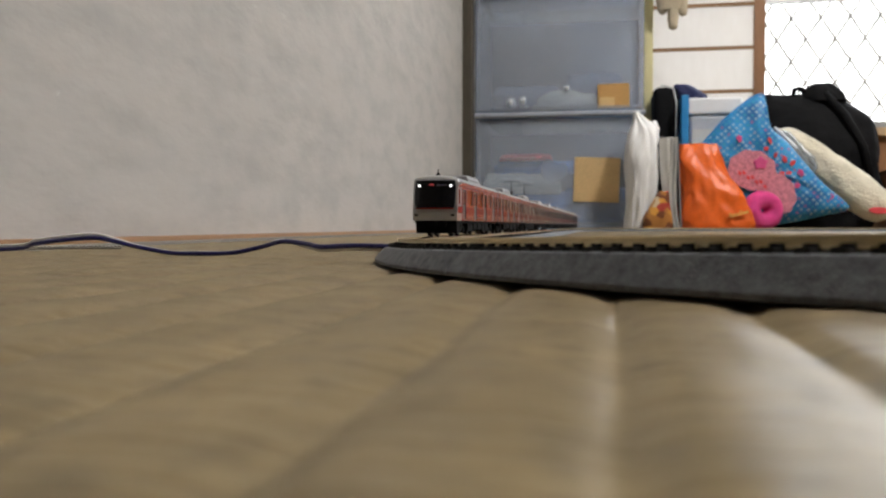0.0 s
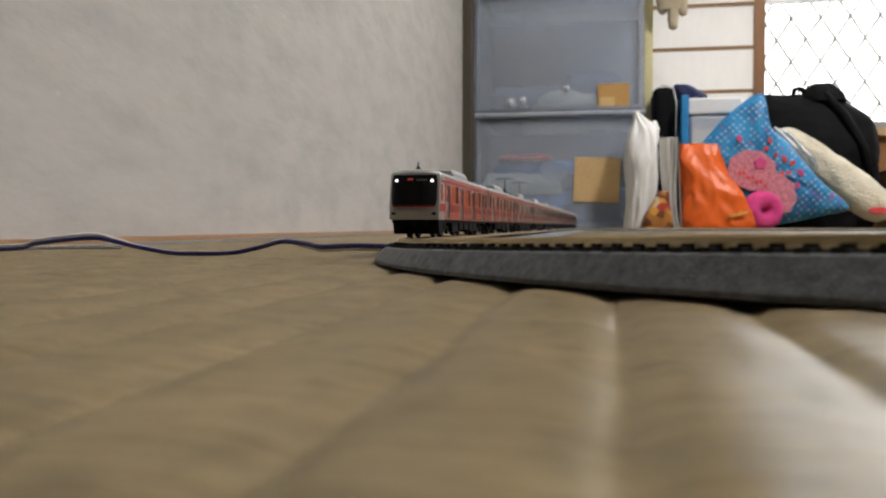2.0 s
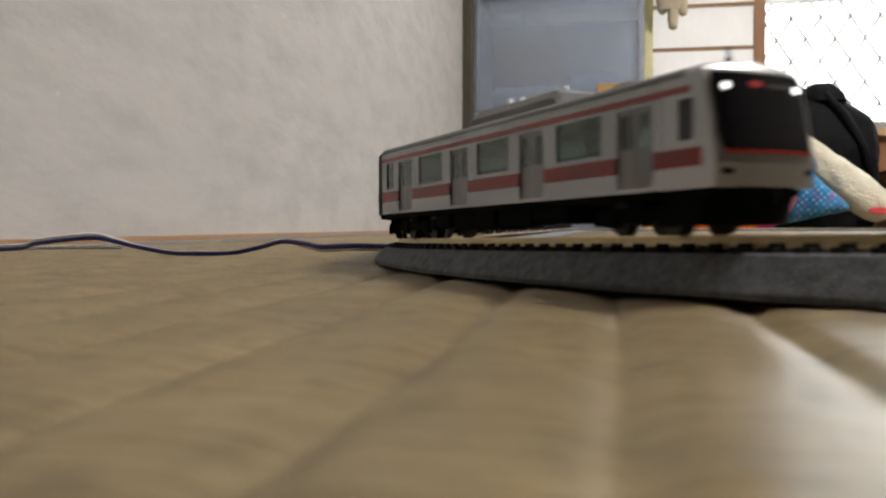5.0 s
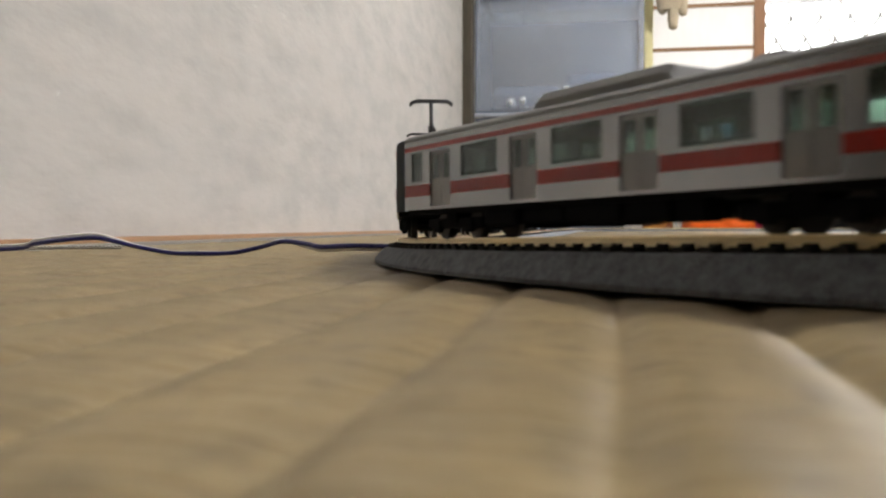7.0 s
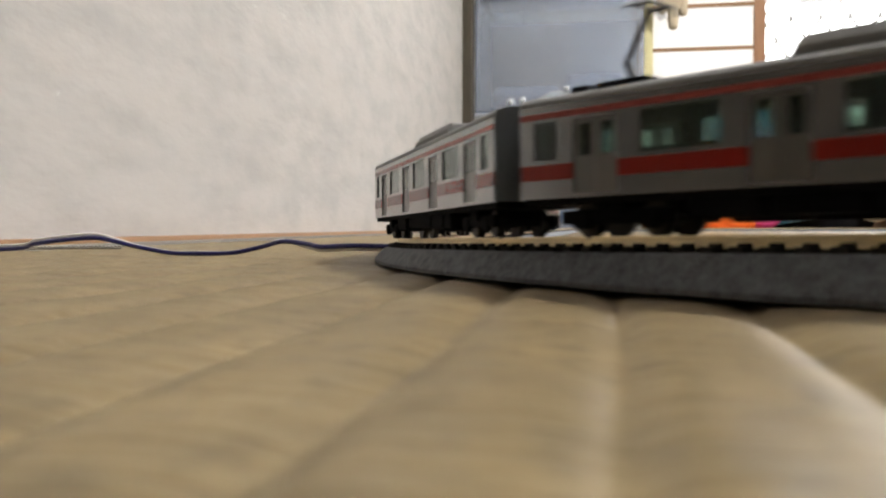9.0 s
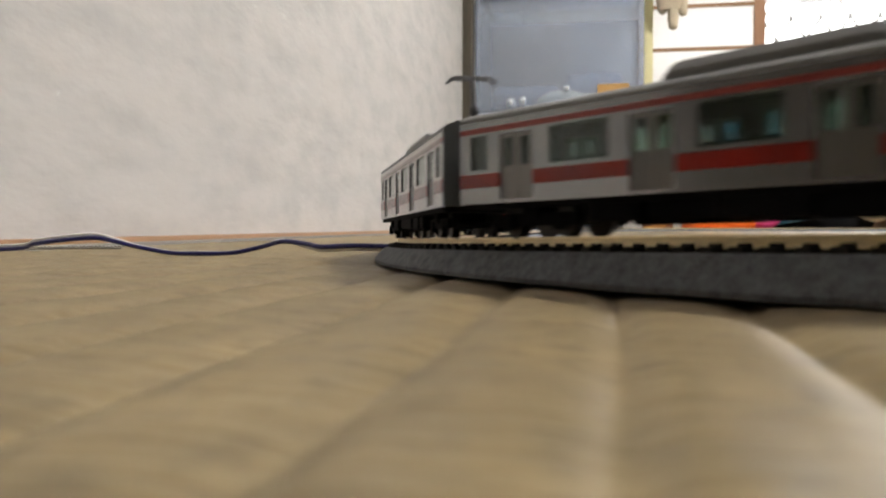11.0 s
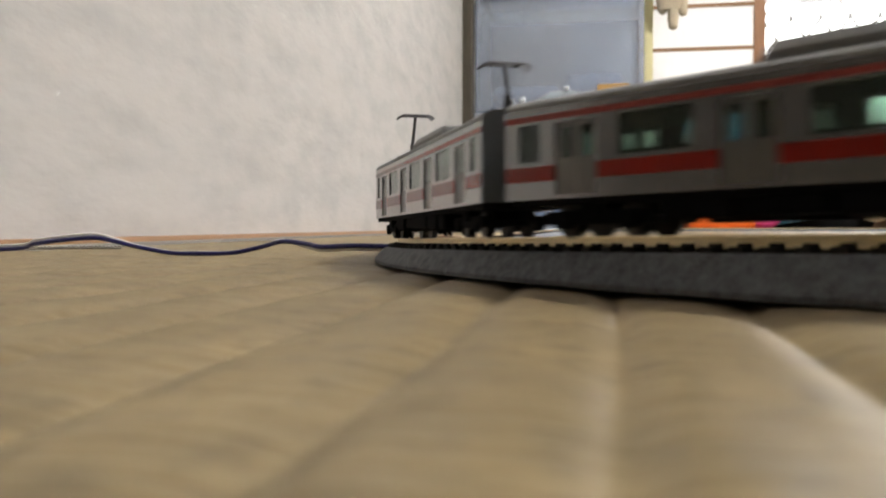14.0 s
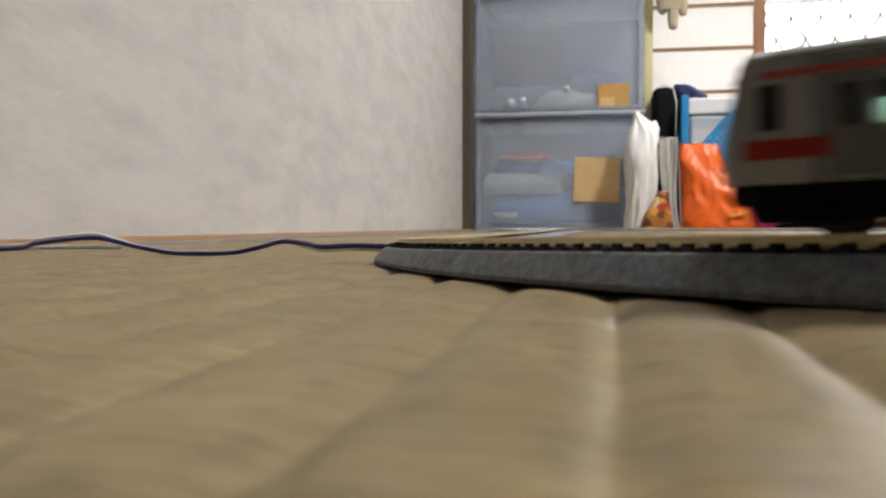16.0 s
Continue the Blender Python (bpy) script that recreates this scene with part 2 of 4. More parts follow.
rush_floor()
POST_E = 1.935
# Near west, south and east walls: unseen, kept dark to cut reflections and bounce.
structure("wall_west_near", boxes((WALL_C - 0.1, FRONT_E, 0.003, WALL_C, 0.10, TOP)), DARKWALL, "plain unseen wall, darkened to cut bounce and reflections", "wall")
structure("wall_west", boxes((WALL_C - 0.1, 0.10, 0.003, WALL_C, POST_E, TOP)), PLASTER,
          "rough off-white plaster wall with trowelled relief", "wall")
structure("wall_south", boxes((WALL_C - 0.1, FRONT_E - 0.1, 0, RIGHT_C, FRONT_E, TOP)), DARKWALL, "plain unseen wall, darkened to cut bounce and reflections", "wall")
structure("wall_east", boxes((RIGHT_C, FRONT_E - 0.1, 0, RIGHT_C + 0.1, BACK_E + 0.1, TOP)), DARKWALL, "plain unseen wall, darkened to cut bounce and reflections", "wall")
structure("wall_alcove", boxes((WALL_C - 0.1, POST_E + 0.05, 0.0, WALL_C, BACK_E + 0.1, TOP)), PLASTER, "plain plaster wall behind the drawers", "wall")
structure("ceiling", boxes((WALL_C - 0.1, FRONT_E - 0.1, TOP, RIGHT_C + 0.1, BACK_E + 0.1, TOP + 0.05)), CEILING, "plain boarded ceiling", "ceiling")
structure("post", boxes((WALL_C - 0.06, POST_E, -0.01, WALL_C + 0.020, POST_E + 0.05, TOP), bevel=0.002), POST, "narrow dark weathered wooden corner post", "post")
structure("trim", boxes((WALL_C - 0.02, FRONT_E, -0.02, WALL_C + 0.022, POST_E, 0.0042), bevel=0.001), TIMBER, "thin reddish wooden strip along the wall's foot", "trim")
structure("edge_strip", boxes((WALL_C + 0.0225, FRONT_E, -0.02, WALL_C + 0.040, POST_E, 0.0012), bevel=0.0005), EDGESTRIP, "narrow grey strip beside the wooden strip", "mat border")
# the window wall, with its opening
WR, WB, WT = 2.2, 0.36, 1.9
structure("wall_north", boxes((WALL_C, BACK_E, 0, 0.1, BACK_E + 0.1, TOP), (0.1, BACK_E, 0, WR, BACK_E + 0.1, WB), (WR, BACK_E, 0, RIGHT_C, BACK_E + 0.1, TOP),
          (0.1, BACK_E, WT, WR, BACK_E + 0.1, TOP)), PLASTER, "plaster wall with a wide low window opening", "wall")


# ---------------------------------------------------------------- track
RAD, TH0 = 0.282, -0.1877
X0, Y0 = -0.0048, 0.3532
RAIL_Z = EYE - 0.00458
S_NEAR = (math.pi / 2 - TH0) * RAD
S_FAR, R_FAR = -1.33, 0.249


def track_at(s):
    """Place and heading of the track's middle, s metres along it; heading 0 runs toward -y and grows toward +x."""
    if s < S_FAR:
        x, y, h = track_at(S_FAR)
        u = s - S_FAR
        turn = math.pi / 2 - abs(TH0)
        if u < -turn * R_FAR:
            bx, by, bh = track_at(S_FAR - turn * R_FAR + 1e-6)
            rest = u + turn * R_FAR
            return bx + math.sin(bh) * rest, by - math.cos(bh) * rest, bh
        hh = h + u / R_FAR
        return x + R_FAR * (math.cos(h) - math.cos(hh)), y + R_FAR * (math.sin(h) - math.sin(hh)), hh
    if s < 0:
        return X0 + math.sin(TH0) * s, Y0 - math.cos(TH0) * s, TH0
    q = min(s, S_NEAR)
    h = TH0 + q / RAD
    x, y = X0 + RAD * (math.cos(TH0) - math.cos(h)), Y0 + RAD * (math.sin(TH0) - math.sin(h))
    return x + max(0.0, s - S_NEAR), y, h


def rail_z(s):
    """The near curve lies on a swell of the mat and climbs a little."""
    w = 0.03
    d = min(s, 0.42) - 0.058
    return RAIL_Z + 0.0184 * w * math.log1p(math.exp(d / w))


def track_frame(s):
    x, y, h = track_at(s)
    ahead = Vector((math.sin(h), -math.cos(h), (rail_z(s + 0.005) - rail_z(s - 0.005)) / 0.01)).normalized()
    left = Vector((math.cos(h), math.sin(h), 0))
    up = ahead.cross(left)
    return Matrix(((ahead.x, left.x, up.x, x), (ahead.y, left.y, up.y, y), (ahead.z, left.z, up.z, rail_z(s)), (0, 0, 0, 1)))


def sweep(s0, s1, profile, step, origin):
    bm = bmesh.new()
    n = max(2, int(math.ceil((s1 - s0) / step)))
    rings = []
    for i in range(n + 1):
        s = s0 + (s1 - s0) * i / n
        m = origin @ track_frame(s)
        drop = rail_z(s) - RAIL_Z
        low = lambda a: drop * 0.6 if a < 0 else drop + 0.0022
        rings.append([m @ Vector((0, a + (0.0 if b > -0.005 else math.copysign(0.35 * low(a), a)), b if b > -0.005 else b - low(a))) for a, b in profile])
    loft(bm, rings)
    bmesh.ops.recalc_face_normals(bm, faces=bm.faces[:])
    return bm


def sleeper_mesh():
    chairs = [(-0.0010, c - 0.0015, -0.0018, 0.0010, c - 0.0004, -0.0012) for c in (-0.0049, 0.0049)] + [(-0.0010, c + 0.0004, -0.0018, 0.0010, c + 0.0015, -0.0012) for c in (-0.0049, 0.0049)]
    bm = boxes((-0.0012, -0.0084, -0.0032, 0.0012, 0.0084, -0.0017), *chairs, bevel=0.00015)
    me = bpy.data.meshes.new("sleeper")
    bm.to_mesh(me)
    bm.free()
    me.materials.append(SLEEPER)
    return me


SLEEPER_ME = sleeper_mesh()
TIE = 0.0049


def track_section(s0, s1, curved):
    base = track_frame(s0)
    base.translation.z -= 0.0067
    inv = base.inverted()
    thing = holder("track_section", base, ("curved" if curved else "straight") + " model railway track on grey moulded ballast, laid on the mat",
                   "model track", "track round the room")
    gap = 0.00015
    bed = [(-0.0125, -0.0067), (0.0125, -0.0067), (0.0125, -0.0058), (0.0096, -0.0028), (0.0088, -0.0026), (-0.0088, -0.0026), (-0.0096, -0.0028), (-0.0125, -0.0058)]
    part("roadbed", sweep(s0 + gap, s1 - gap, bed, 0.006 if curved else 0.06, inv), BALLAST, thing, "speckled grey ballast base")
    for side in (-1, 1):
        c = side * 0.0049
        prof = [(c - 0.0008, -0.0021), (c + 0.0008, -0.0021), (c + 0.0008, -0.0018), (c + 0.0003, -0.0015), (c + 0.0003, -0.0007), (c + 0.0005, -0.0005), (c + 0.0005, 0.0),
                (c - 0.0005, 0.0), (c - 0.0005, -0.0005), (c - 0.0003, -0.0007), (c - 0.0003, -0.0015), (c - 0.0008, -0.0018)]
        part("rail", sweep(s0 + gap, s1 - gap, prof, 0.006 if curved else 0.06, inv), RAIL, thing, "thin nickel rail")
    s = s0 + TIE / 2
    while s < s1 - 0.001:
        ob = new("sleeper", SLEEPER_ME)
        ob.parent = thing
        ob.matrix_basis = inv @ track_frame(s)
        s += TIE
    return thing


def lay_track():
    cuts = [S_FAR - (math.pi / 2 - abs(TH0)) * R_FAR]
    far0 = cuts[0]
    for k in range(4):
        track_section(far0 - 0.248 * (k + 1), far0 - 0.248 * k, False)
    track_section(far0, (far0 + S_FAR) / 2, True)
    track_section((far0 + S_FAR) / 2, S_FAR, True)
    n = 5
    for k in range(n):
        track_section(S_FAR * (n - k) / n, S_FAR * (n - k - 1) / n, False)
    for k in range(3):
        track_section(S_NEAR * k / 3, S_NEAR * (k + 1) / 3, True)
    for k in range(5):
        track_section(S_NEAR + 0.248 * k, S_NEAR + 0.248 * (k + 1), False)


# ---------------------------------------------------------------- train, built at 1:150
M = 1 / 150
LEN, HALF = 19.5, 1.38
NOSE = LEN / 2 + 0.45
DOORS = (-7.23, -2.41, 2.41, 7.23)
WINS = ((-4.82, 2.1), (0.0, 2.1), (4.82, 2.1), (-8.85, 0.78), (8.85, 0.78))


def scaled(bm):
    bmesh.ops.scale(bm, vec=(M, M, M), verts=bm.verts[:])
    return bm


def perforated(x0, x1, z0, z1, holes, y0, y1):
    """One plate with rectangular openings cut through it."""
    xs = sorted({x0, x1, *[h[0] for h in holes], *[h[1] for h in holes]})
    zs = sorted({z0, z1, *[h[2] for h in holes], *[h[3] for h in holes]})
    solid = lambda i, j: 0 <= i < len(xs) - 1 and 0 <= j < len(zs) - 1 and not any(
        h[0] <= (xs[i] + xs[i + 1]) / 2 <= h[1] and h[2] <= (zs[j] + zs[j + 1]) / 2 <= h[3] for h in holes)
    bm = bmesh.new()
    made = {}

    def vert(i, j, k):
        if (i, j, k) not in made:
            made[i, j, k] = bm.verts.new((xs[i], (y0, y1)[k], zs[j]))
        return made[i, j, k]

    for i in range(len(xs) - 1):
        for j in range(len(zs) - 1):
            if not solid(i, j):
                continue
            bm.faces.new([vert(i, j, 0), vert(i + 1, j, 0), vert(i + 1, j + 1, 0), vert(i, j + 1, 0)])
            bm.faces.new([vert(i, j, 1), vert(i, j + 1, 1), vert(i + 1, j + 1, 1), vert(i + 1, j, 1)])
            for di, dj, p, q in ((-1, 0, (i, j), (i, j + 1)), (1, 0, (i + 1, j), (i + 1, j + 1)), (0, -1, (i, j), (i + 1, j)), (0, 1, (i, j + 1), (i + 1, j + 1))):
                if not solid(i + di, j + dj):
                    bm.faces.new([vert(*p, 0), vert(*q, 0), vert(*q, 1), vert(*p, 1)])
    bmesh.ops.recalc_face_normals(bm, faces=bm.faces[:])
    return scaled(bm)


def side_panel(cab, s):
    x_end = LEN / 2 - (1.55 if cab else 0.0)
    holes = [(c - w / 2, c + w / 2, 2.0, 3.0) for c, w in WINS if not (cab and c > 8)] + [(d - 0.68, d + 0.68, 1.1, 2.98) for d in DOORS]
    y0, y1 = sorted((s * (HALF - 0.09), s * HALF))
    return perforated(-LEN / 2, x_end, 1.0, 3.42, holes, y0, y1)


def band_runs(cab, doors):
    x_end = LEN / 2 - ((0.20 if doors else 0.55) if cab else 0.02)
    runs, x = [], -LEN / 2 + 0.02
    if doors:
        for d in DOORS:
            runs.append((x, d - 0.7))
            x = d + 0.7
    return runs + [(x, x_end)]


def band(x0, x1, z0, z1, s):
    y0, y1 = sorted((s * (HALF - 0.02), s * (HALF + 0.02)))
    return scaled(boxes((x0, y0, z0, x1, y1, z1)))


def roof_shell(cab):
    bm = bmesh.new()
    prof = [(HALF, 3.42), (HALF - 0.03, 3.54), (HALF - 0.14, 3.64), (HALF - 0.4, 3.72), (HALF - 0.8, 3.76), (0, 3.78), (-HALF + 0.8, 3.76), (-HALF + 0.4, 3.72), (-HALF + 0.14, 3.64), (-HALF + 0.03, 3.54), (-HALF, 3.42)]
    prof = prof + [(-HALF + 0.1, 3.40), (HALF - 0.1, 3.40)]
    x1 = LEN / 2 - (0.75 if cab else 0.0)
    loft(bm, [[(x, a, b) for a, b in prof] for x in (-LEN / 2, x1)])
    return scaled(bm)


def door_leaf(d, s, side):
    """One leaf of a double door, with its window opening."""
    y0, y1 = sorted((s * (HALF - 0.10), s * (HALF - 0.05)))
    a, b = (d - 0.67, d - 0.015) if side < 0 else (d + 0.015, d + 0.67)
    return perforated(a, b, 1.1, 2.97, [(a + 0.13, b - 0.13, 2.05, 2.85)], y0, y1)


def pane_box(x0, x1, z0, z1, s):
    y0, y1 = sorted((s * (HALF - 0.075), s * (HALF - 0.045)))
    return scaled(boxes((x0, y0, z0, x1, y1, z1)))


def roof_unit(x, ln, hw, z1):
    bm = bmesh.new()
    rings = []
    for dx, k in ((-ln / 2, 0.0), (-ln / 2 + 0.1, 0.75), (-ln / 2 + 0.35, 1.0), (ln / 2 - 0.35, 1.0), (ln / 2 - 0.1, 0.75), (ln / 2, 0.0)):
        z = 3.58 + (z1 - 3.58) * (0.35 + 0.65 * k)
        rings.append([(x + dx, -hw, 3.56), (x + dx, -hw, 3.56 + (z - 3.56) * 0.6), (x + dx, -hw * 0.82, z), (x + dx, hw * 0.82, z), (x + dx, hw, 3.56 + (z - 3.56) * 0.6), (x + dx, hw, 3.56)])
    loft(bm, rings)
    bmesh.ops.recalc_face_normals(bm, faces=bm.faces[:])
    return scaled(bm)


def bogie(parent, x):
    bg = part("bogie", scaled(boxes((x - 1.75, -1.05, 0.32, x + 1.75, -0.85, 0.68), (x - 1.75, 0.85, 0.32, x + 1.75, 1.05, 0.68), (x - 0.25, -1.0, 0.45, x + 0.25, 1.0, 0.85),
                                    (x - 1.3, -1.12, 0.2, x - 0.8, -0.95, 0.62), (x + 0.8, -1.12, 0.2, x + 1.3, -0.95, 0.62),
                                    (x - 1.3, 0.95, 0.2, x - 0.8, 1.12, 0.62), (x + 0.8, 0.95, 0.2, x + 1.3, 1.12, 0.62),
                                    (x - 0.35, -1.15, 0.5, x + 0.35, -0.9, 0.95), (x - 0.35, 0.9, 0.5, x + 0.35, 1.15, 0.95), bevel=0.04)), UNDER, parent, "black moulded bogie frame")
    for dx in (-1.05, 1.05):
        bm = bmesh.new()
        for s in (-1, 1):
            cyl(bm, (x + dx, s * 0.62, 0.45), (x + dx, s * 0.80, 0.45), 0.44, 16)
            cyl(bm, (x + dx, s * 0.56, 0.45), (x + dx, s * 0.63, 0.45), 0.52, 16)
        cyl(bm, (x + dx, -0.6, 0.45), (x + dx, 0.6, 0.45), 0.1, 8)
        part("wheelset", scaled(bm), WHEEL, bg, "dull metal wheels on an axle", smooth=False)


def under_gear(parent, seed):
    """Boxes of equipment hung below the floor."""
    rnd = random.Random(seed)
    part("floor_pan", scaled(boxes((-LEN / 2 + 0.1, -1.3, 0.84, LEN / 2 - 0.1, 1.3, 1.0))), UNDER, parent, "black floor pan")
    for s in (-1, 1):
        x = -4.7
        while x < 4.0:
            w = rnd.uniform(0.9, 2.3)
            lo = rnd.uniform(0.28, 0.42)
            y0, y1 = sorted((s * 0.55, s * rnd.uniform(1.2, 1.3)))
            part("equipment_box", scaled(boxes((x, y0, lo, min(x + w, 4.9), y1, 0.86), bevel=0.05)), UNDER, parent)
            x += w + rnd.uniform(0.08, 0.25)


def pantograph(parent, x, reach, top):
    """Single-arm pantograph, raised."""
    bm = boxes((x - 0.75, -0.7, 3.72, x + 0.75, -0.58, 3.84), (x - 0.75, 0.58, 3.72, x + 0.75, 0.7, 3.84), (x - 0.75, -0.7, 3.72, x - 0.62, 0.7, 3.84), (x + 0.62, -0.7, 3.72, x + 0.75, 0.7, 3.84),
               (x - 0.7, -0.62, 3.6, x - 0.5, -0.42, 3.75), (x + 0.5, -0.62, 3.6, x + 0.7, -0.42, 3.75), (x - 0.7, 0.42, 3.6, x - 0.5, 0.62, 3.75), (x + 0.5, 0.42, 3.6, x + 0.7, 0.62, 3.75))
    pn = part("pantograph", scaled(bm), UNDER, parent, "raised single-arm pantograph")
    pn.location.z = 0.09 * M
    bm = bmesh.new()
    xc = x + reach
    knee = (x - 0.3 if reach > 0 else x + 0.25, 0, 4.4)
    cyl(bm, (x, 0, 3.8), knee, 0.12, 8)
    cyl(bm, (x - 0.3, 0.14, 3.8), (knee[0] + 0.05, 0.14, 4.25), 0.04, 6)
    cyl(bm, knee, (xc, 0, top - 0.05), 0.075, 8)
    part("arm", scaled(bm), PANMETAL, pn)
    bm = bmesh.new()
    for dx in (-0.22, 0.22):
        tube(bm, [(xc + dx, yy, top + zz) for yy, zz in ((-0.85, -0.16), (-0.74, -0.06), (-0.6, 0.0), (0.6, 0.0), (0.74, -0.06), (0.85, -0.16))], 0.05, 6)
    for yy in (-0.4, 0.4):
        cyl(bm, (xc - 0.25, yy, top - 0.02), (xc + 0.25, yy, top - 0.02), 0.045, 6)
    part("contact_bow", scaled(bm), PANMETAL, pn, "twin contact strips with bent horns")


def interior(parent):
    part("cabin_floor", scaled(boxes((-LEN / 2 + 0.1, -1.27, 1.13, LEN / 2 - 1.7, 1.27, 1.2))), SEAT, parent, "interior floor, near black for the shade inside")
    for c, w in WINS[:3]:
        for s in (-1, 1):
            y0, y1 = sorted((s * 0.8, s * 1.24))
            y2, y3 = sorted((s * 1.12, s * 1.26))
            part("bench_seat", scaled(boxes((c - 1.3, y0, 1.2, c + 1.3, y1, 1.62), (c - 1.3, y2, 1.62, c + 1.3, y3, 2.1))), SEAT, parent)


def inter_end(parent, sign):
    """Flat car end with a gangway."""
    x0, x1 = sorted((sign * (LEN / 2 - 0.1), sign * (LEN / 2 + 0.015)))
    bm = bmesh.new()
    prof = [(HALF - 0.02, 1.02), (HALF - 0.02, 3.42), (HALF - 0.05, 3.53), (HALF - 0.16, 3.62), (0.8, 3.72), (0, 3.75), (-0.8, 3.72), (-HALF + 0.16, 3.62), (-HALF + 0.05, 3.53), (-HALF + 0.02, 3.42), (-HALF + 0.02, 1.02)]
    loft(bm, [[(x, a, b) for a, b in prof] for x in (x0, x1)])
    bmesh.ops.recalc_face_normals(bm, faces=bm.faces[:])
    end = part("car_end", scaled(bm), ENDGREY, parent, "flat grey car end")
    g0, g1 = sorted((sign * (LEN / 2 + 0.015), sign * (LEN / 2 + 0.22)))
    part("gangway", scaled(boxes((g0, -0.55, 1.1, g1, 0.55, 3.15), bevel=0.06)), UNDER, end, "black folded gangway")


def cab_front(parent, lit):
    """Slightly raked, rounded cab with a large black windscreen panel."""
    def ring(z, inset, hw):
        x = NOSE - inset
        pts = []
        for k in range(-8, 9):
            u = k / 8
            pts.append((x - 0.12 * abs(u) ** 4 - 0.10 * u * u, hw * u, z))
        return pts
    def solid(levels):
        bm = bmesh.new()
        rings = []
        for z, inset, hw in levels:
            r = ring(z, inset, hw)
            rings.append(r + [(LEN / 2 - 1.55, hw, z), (LEN / 2 - 1.55, -hw, z)])
        loft(bm, rings)
        bmesh.ops.recalc_face_normals(bm, faces=bm.faces[:])
        return scaled(bm)
    part("cab_shell", solid([(1.0, 0.04, HALF), (1.5, 0.0, HALF), (1.75, 0.02, HALF), (2.5, 0.16, HALF), (3.3, 0.36, HALF), (3.42, 0.42, HALF),
                             (3.54, 0.47, HALF - 0.04), (3.65, 0.55, HALF - 0.16), (3.73, 0.64, HALF - 0.45), (3.785, 0.74, 0.4)]), FACE, parent, "pale rounded cab front", smooth=False)
    # windscreen panel, proud by a few centimetres at full size
    def panel(z0, z1, hw, off, rows=5):
        bm = bmesh.new()
        grid = []
        for j in range(rows + 1):
            z = z0 + (z1 - z0) * j / rows
            inset = 0.02 + 0.34 * (z - 1.75) / 1.55
            corner = 0.06 * max(0, abs(j / rows - 0.5) * 2 - 0.8) / 0.2
            lim = hw - corner
            grid.append([(NOSE - inset - 0.12 * abs(u * lim / HALF) ** 4 - 0.10 * (u * lim / HALF) ** 2 + off, lim * u, z) for u in [k / 8 for k in range(-8, 9)]])
        vs = [[bm.verts.new(p) for p in r] for r in grid]
        back = [[bm.verts.new((p[0] - 0.08, p[1], p[2])) for p in r] for r in grid]
        for layer in (vs, back):
            for a, b in zip(layer, layer[1:]):
                for i in range(16):
                    bm.faces.new((a[i], a[i + 1], b[i + 1], b[i]))
        rim = lambda g: g[0] + [r[-1] for r in g[1:]] + g[-1][-2::-1] + [r[0] for r in g[-2:0:-1]]
        ra, rb = rim(vs), rim(back)
        for i in range(len(ra)):
            j = (i + 1) % len(ra)
            bm.faces.new((ra[i], ra[j], rb[j], rb[i]))
        bmesh.ops.recalc_face_normals(bm, faces=bm.faces[:])
        return scaled(bm)
    ws = part("windscreen", panel(1.78, 3.45, 1.27, 0.03), BLACKGLASS, parent, "glossy black windscreen panel", smooth=False)
    part("red_line", panel(1.70, 1.775, 1.25, 0.03, 1), RED, parent, "thin red line under the windscreen")
    for s in (-1, 1):
        bm = bmesh.new()
        cyl(bm, (NOSE - 0.50, s * 0.98, 3.12), (NOSE - 0.32, s * 0.98, 3.14), 0.080, 14)
        part("headlight", scaled(bm), LAMPON if lit else UNIT, ws, "round headlight, lit" if lit else "round lamp, off")
        bm = boxes((NOSE - 0.4, min(s * 0.84, s * 1.24), 1.26, NOSE - 0.10, max(s * 0.84, s * 1.24), 1.40), bevel=0.02)
        part("marker_light", scaled(bm), BLACKGLASS, parent, "narrow dark lower lamp")
        y0, y1 = sorted((s * (HALF - 0.03), s * (HALF + 0.012)))
        part("cab_window", scaled(boxes((NOSE - 1.38, y0, 2.05, NOSE - 0.92, y1, 2.95), bevel=0.004)), BLACKGLASS, parent, "narrow dark cab side window")
    part("destination_sign", scaled(boxes((NOSE - 0.5, -0.36, 3.14, NOSE - 0.27, -0.06, 3.26))), LEDSIGN, ws, "small reddish sign behind the glass")
    part("service_sign", scaled(boxes((NOSE - 0.5, 0.12, 3.12, NOSE - 0.285, 0.72, 3.22))), UNIT, ws, "pale sign strip with unreadable marks")
    # skirt and coupler
    bm = bmesh.new()
    rings = []
    for z, k in ((1.0, 0.0), (0.75, 0.0), (0.35, 0.12), (0.22, 0.2)):
        rings.append([(NOSE - 0.36 - k - 0.35 * abs(u) ** 3, 1.28 * u, z) for u in [q / 6 for q in range(-6, 7)]] + [(LEN / 2 - 1.6, 1.28, z), (LEN / 2 - 1.6, -1.28, z)])
    loft(bm, rings)
    bmesh.ops.recalc_face_normals(bm, faces=bm.faces[:])
    part("skirt", scaled(bm), UNDER, parent, "black front skirt")
    part("coupler", scaled(boxes((NOSE - 0.8, -0.72, 0.62, NOSE - 0.10, 0.72, 1.13), (NOSE - 0.3, -0.18, 0.6, NOSE + 0.08, 0.18, 0.95), bevel=0.06)), UNDER, parent, "black coupler housing")
    bm = bmesh.new()
    cyl(bm, (NOSE - 1.35, 0, 3.7), (NOSE - 1.35, 0, 3.88), 0.16, 10)
    cyl(bm, (NOSE - 1.35, 0, 3.85), (NOSE - 1.35, 0, 4.0), 0.14, 10, 0.05)
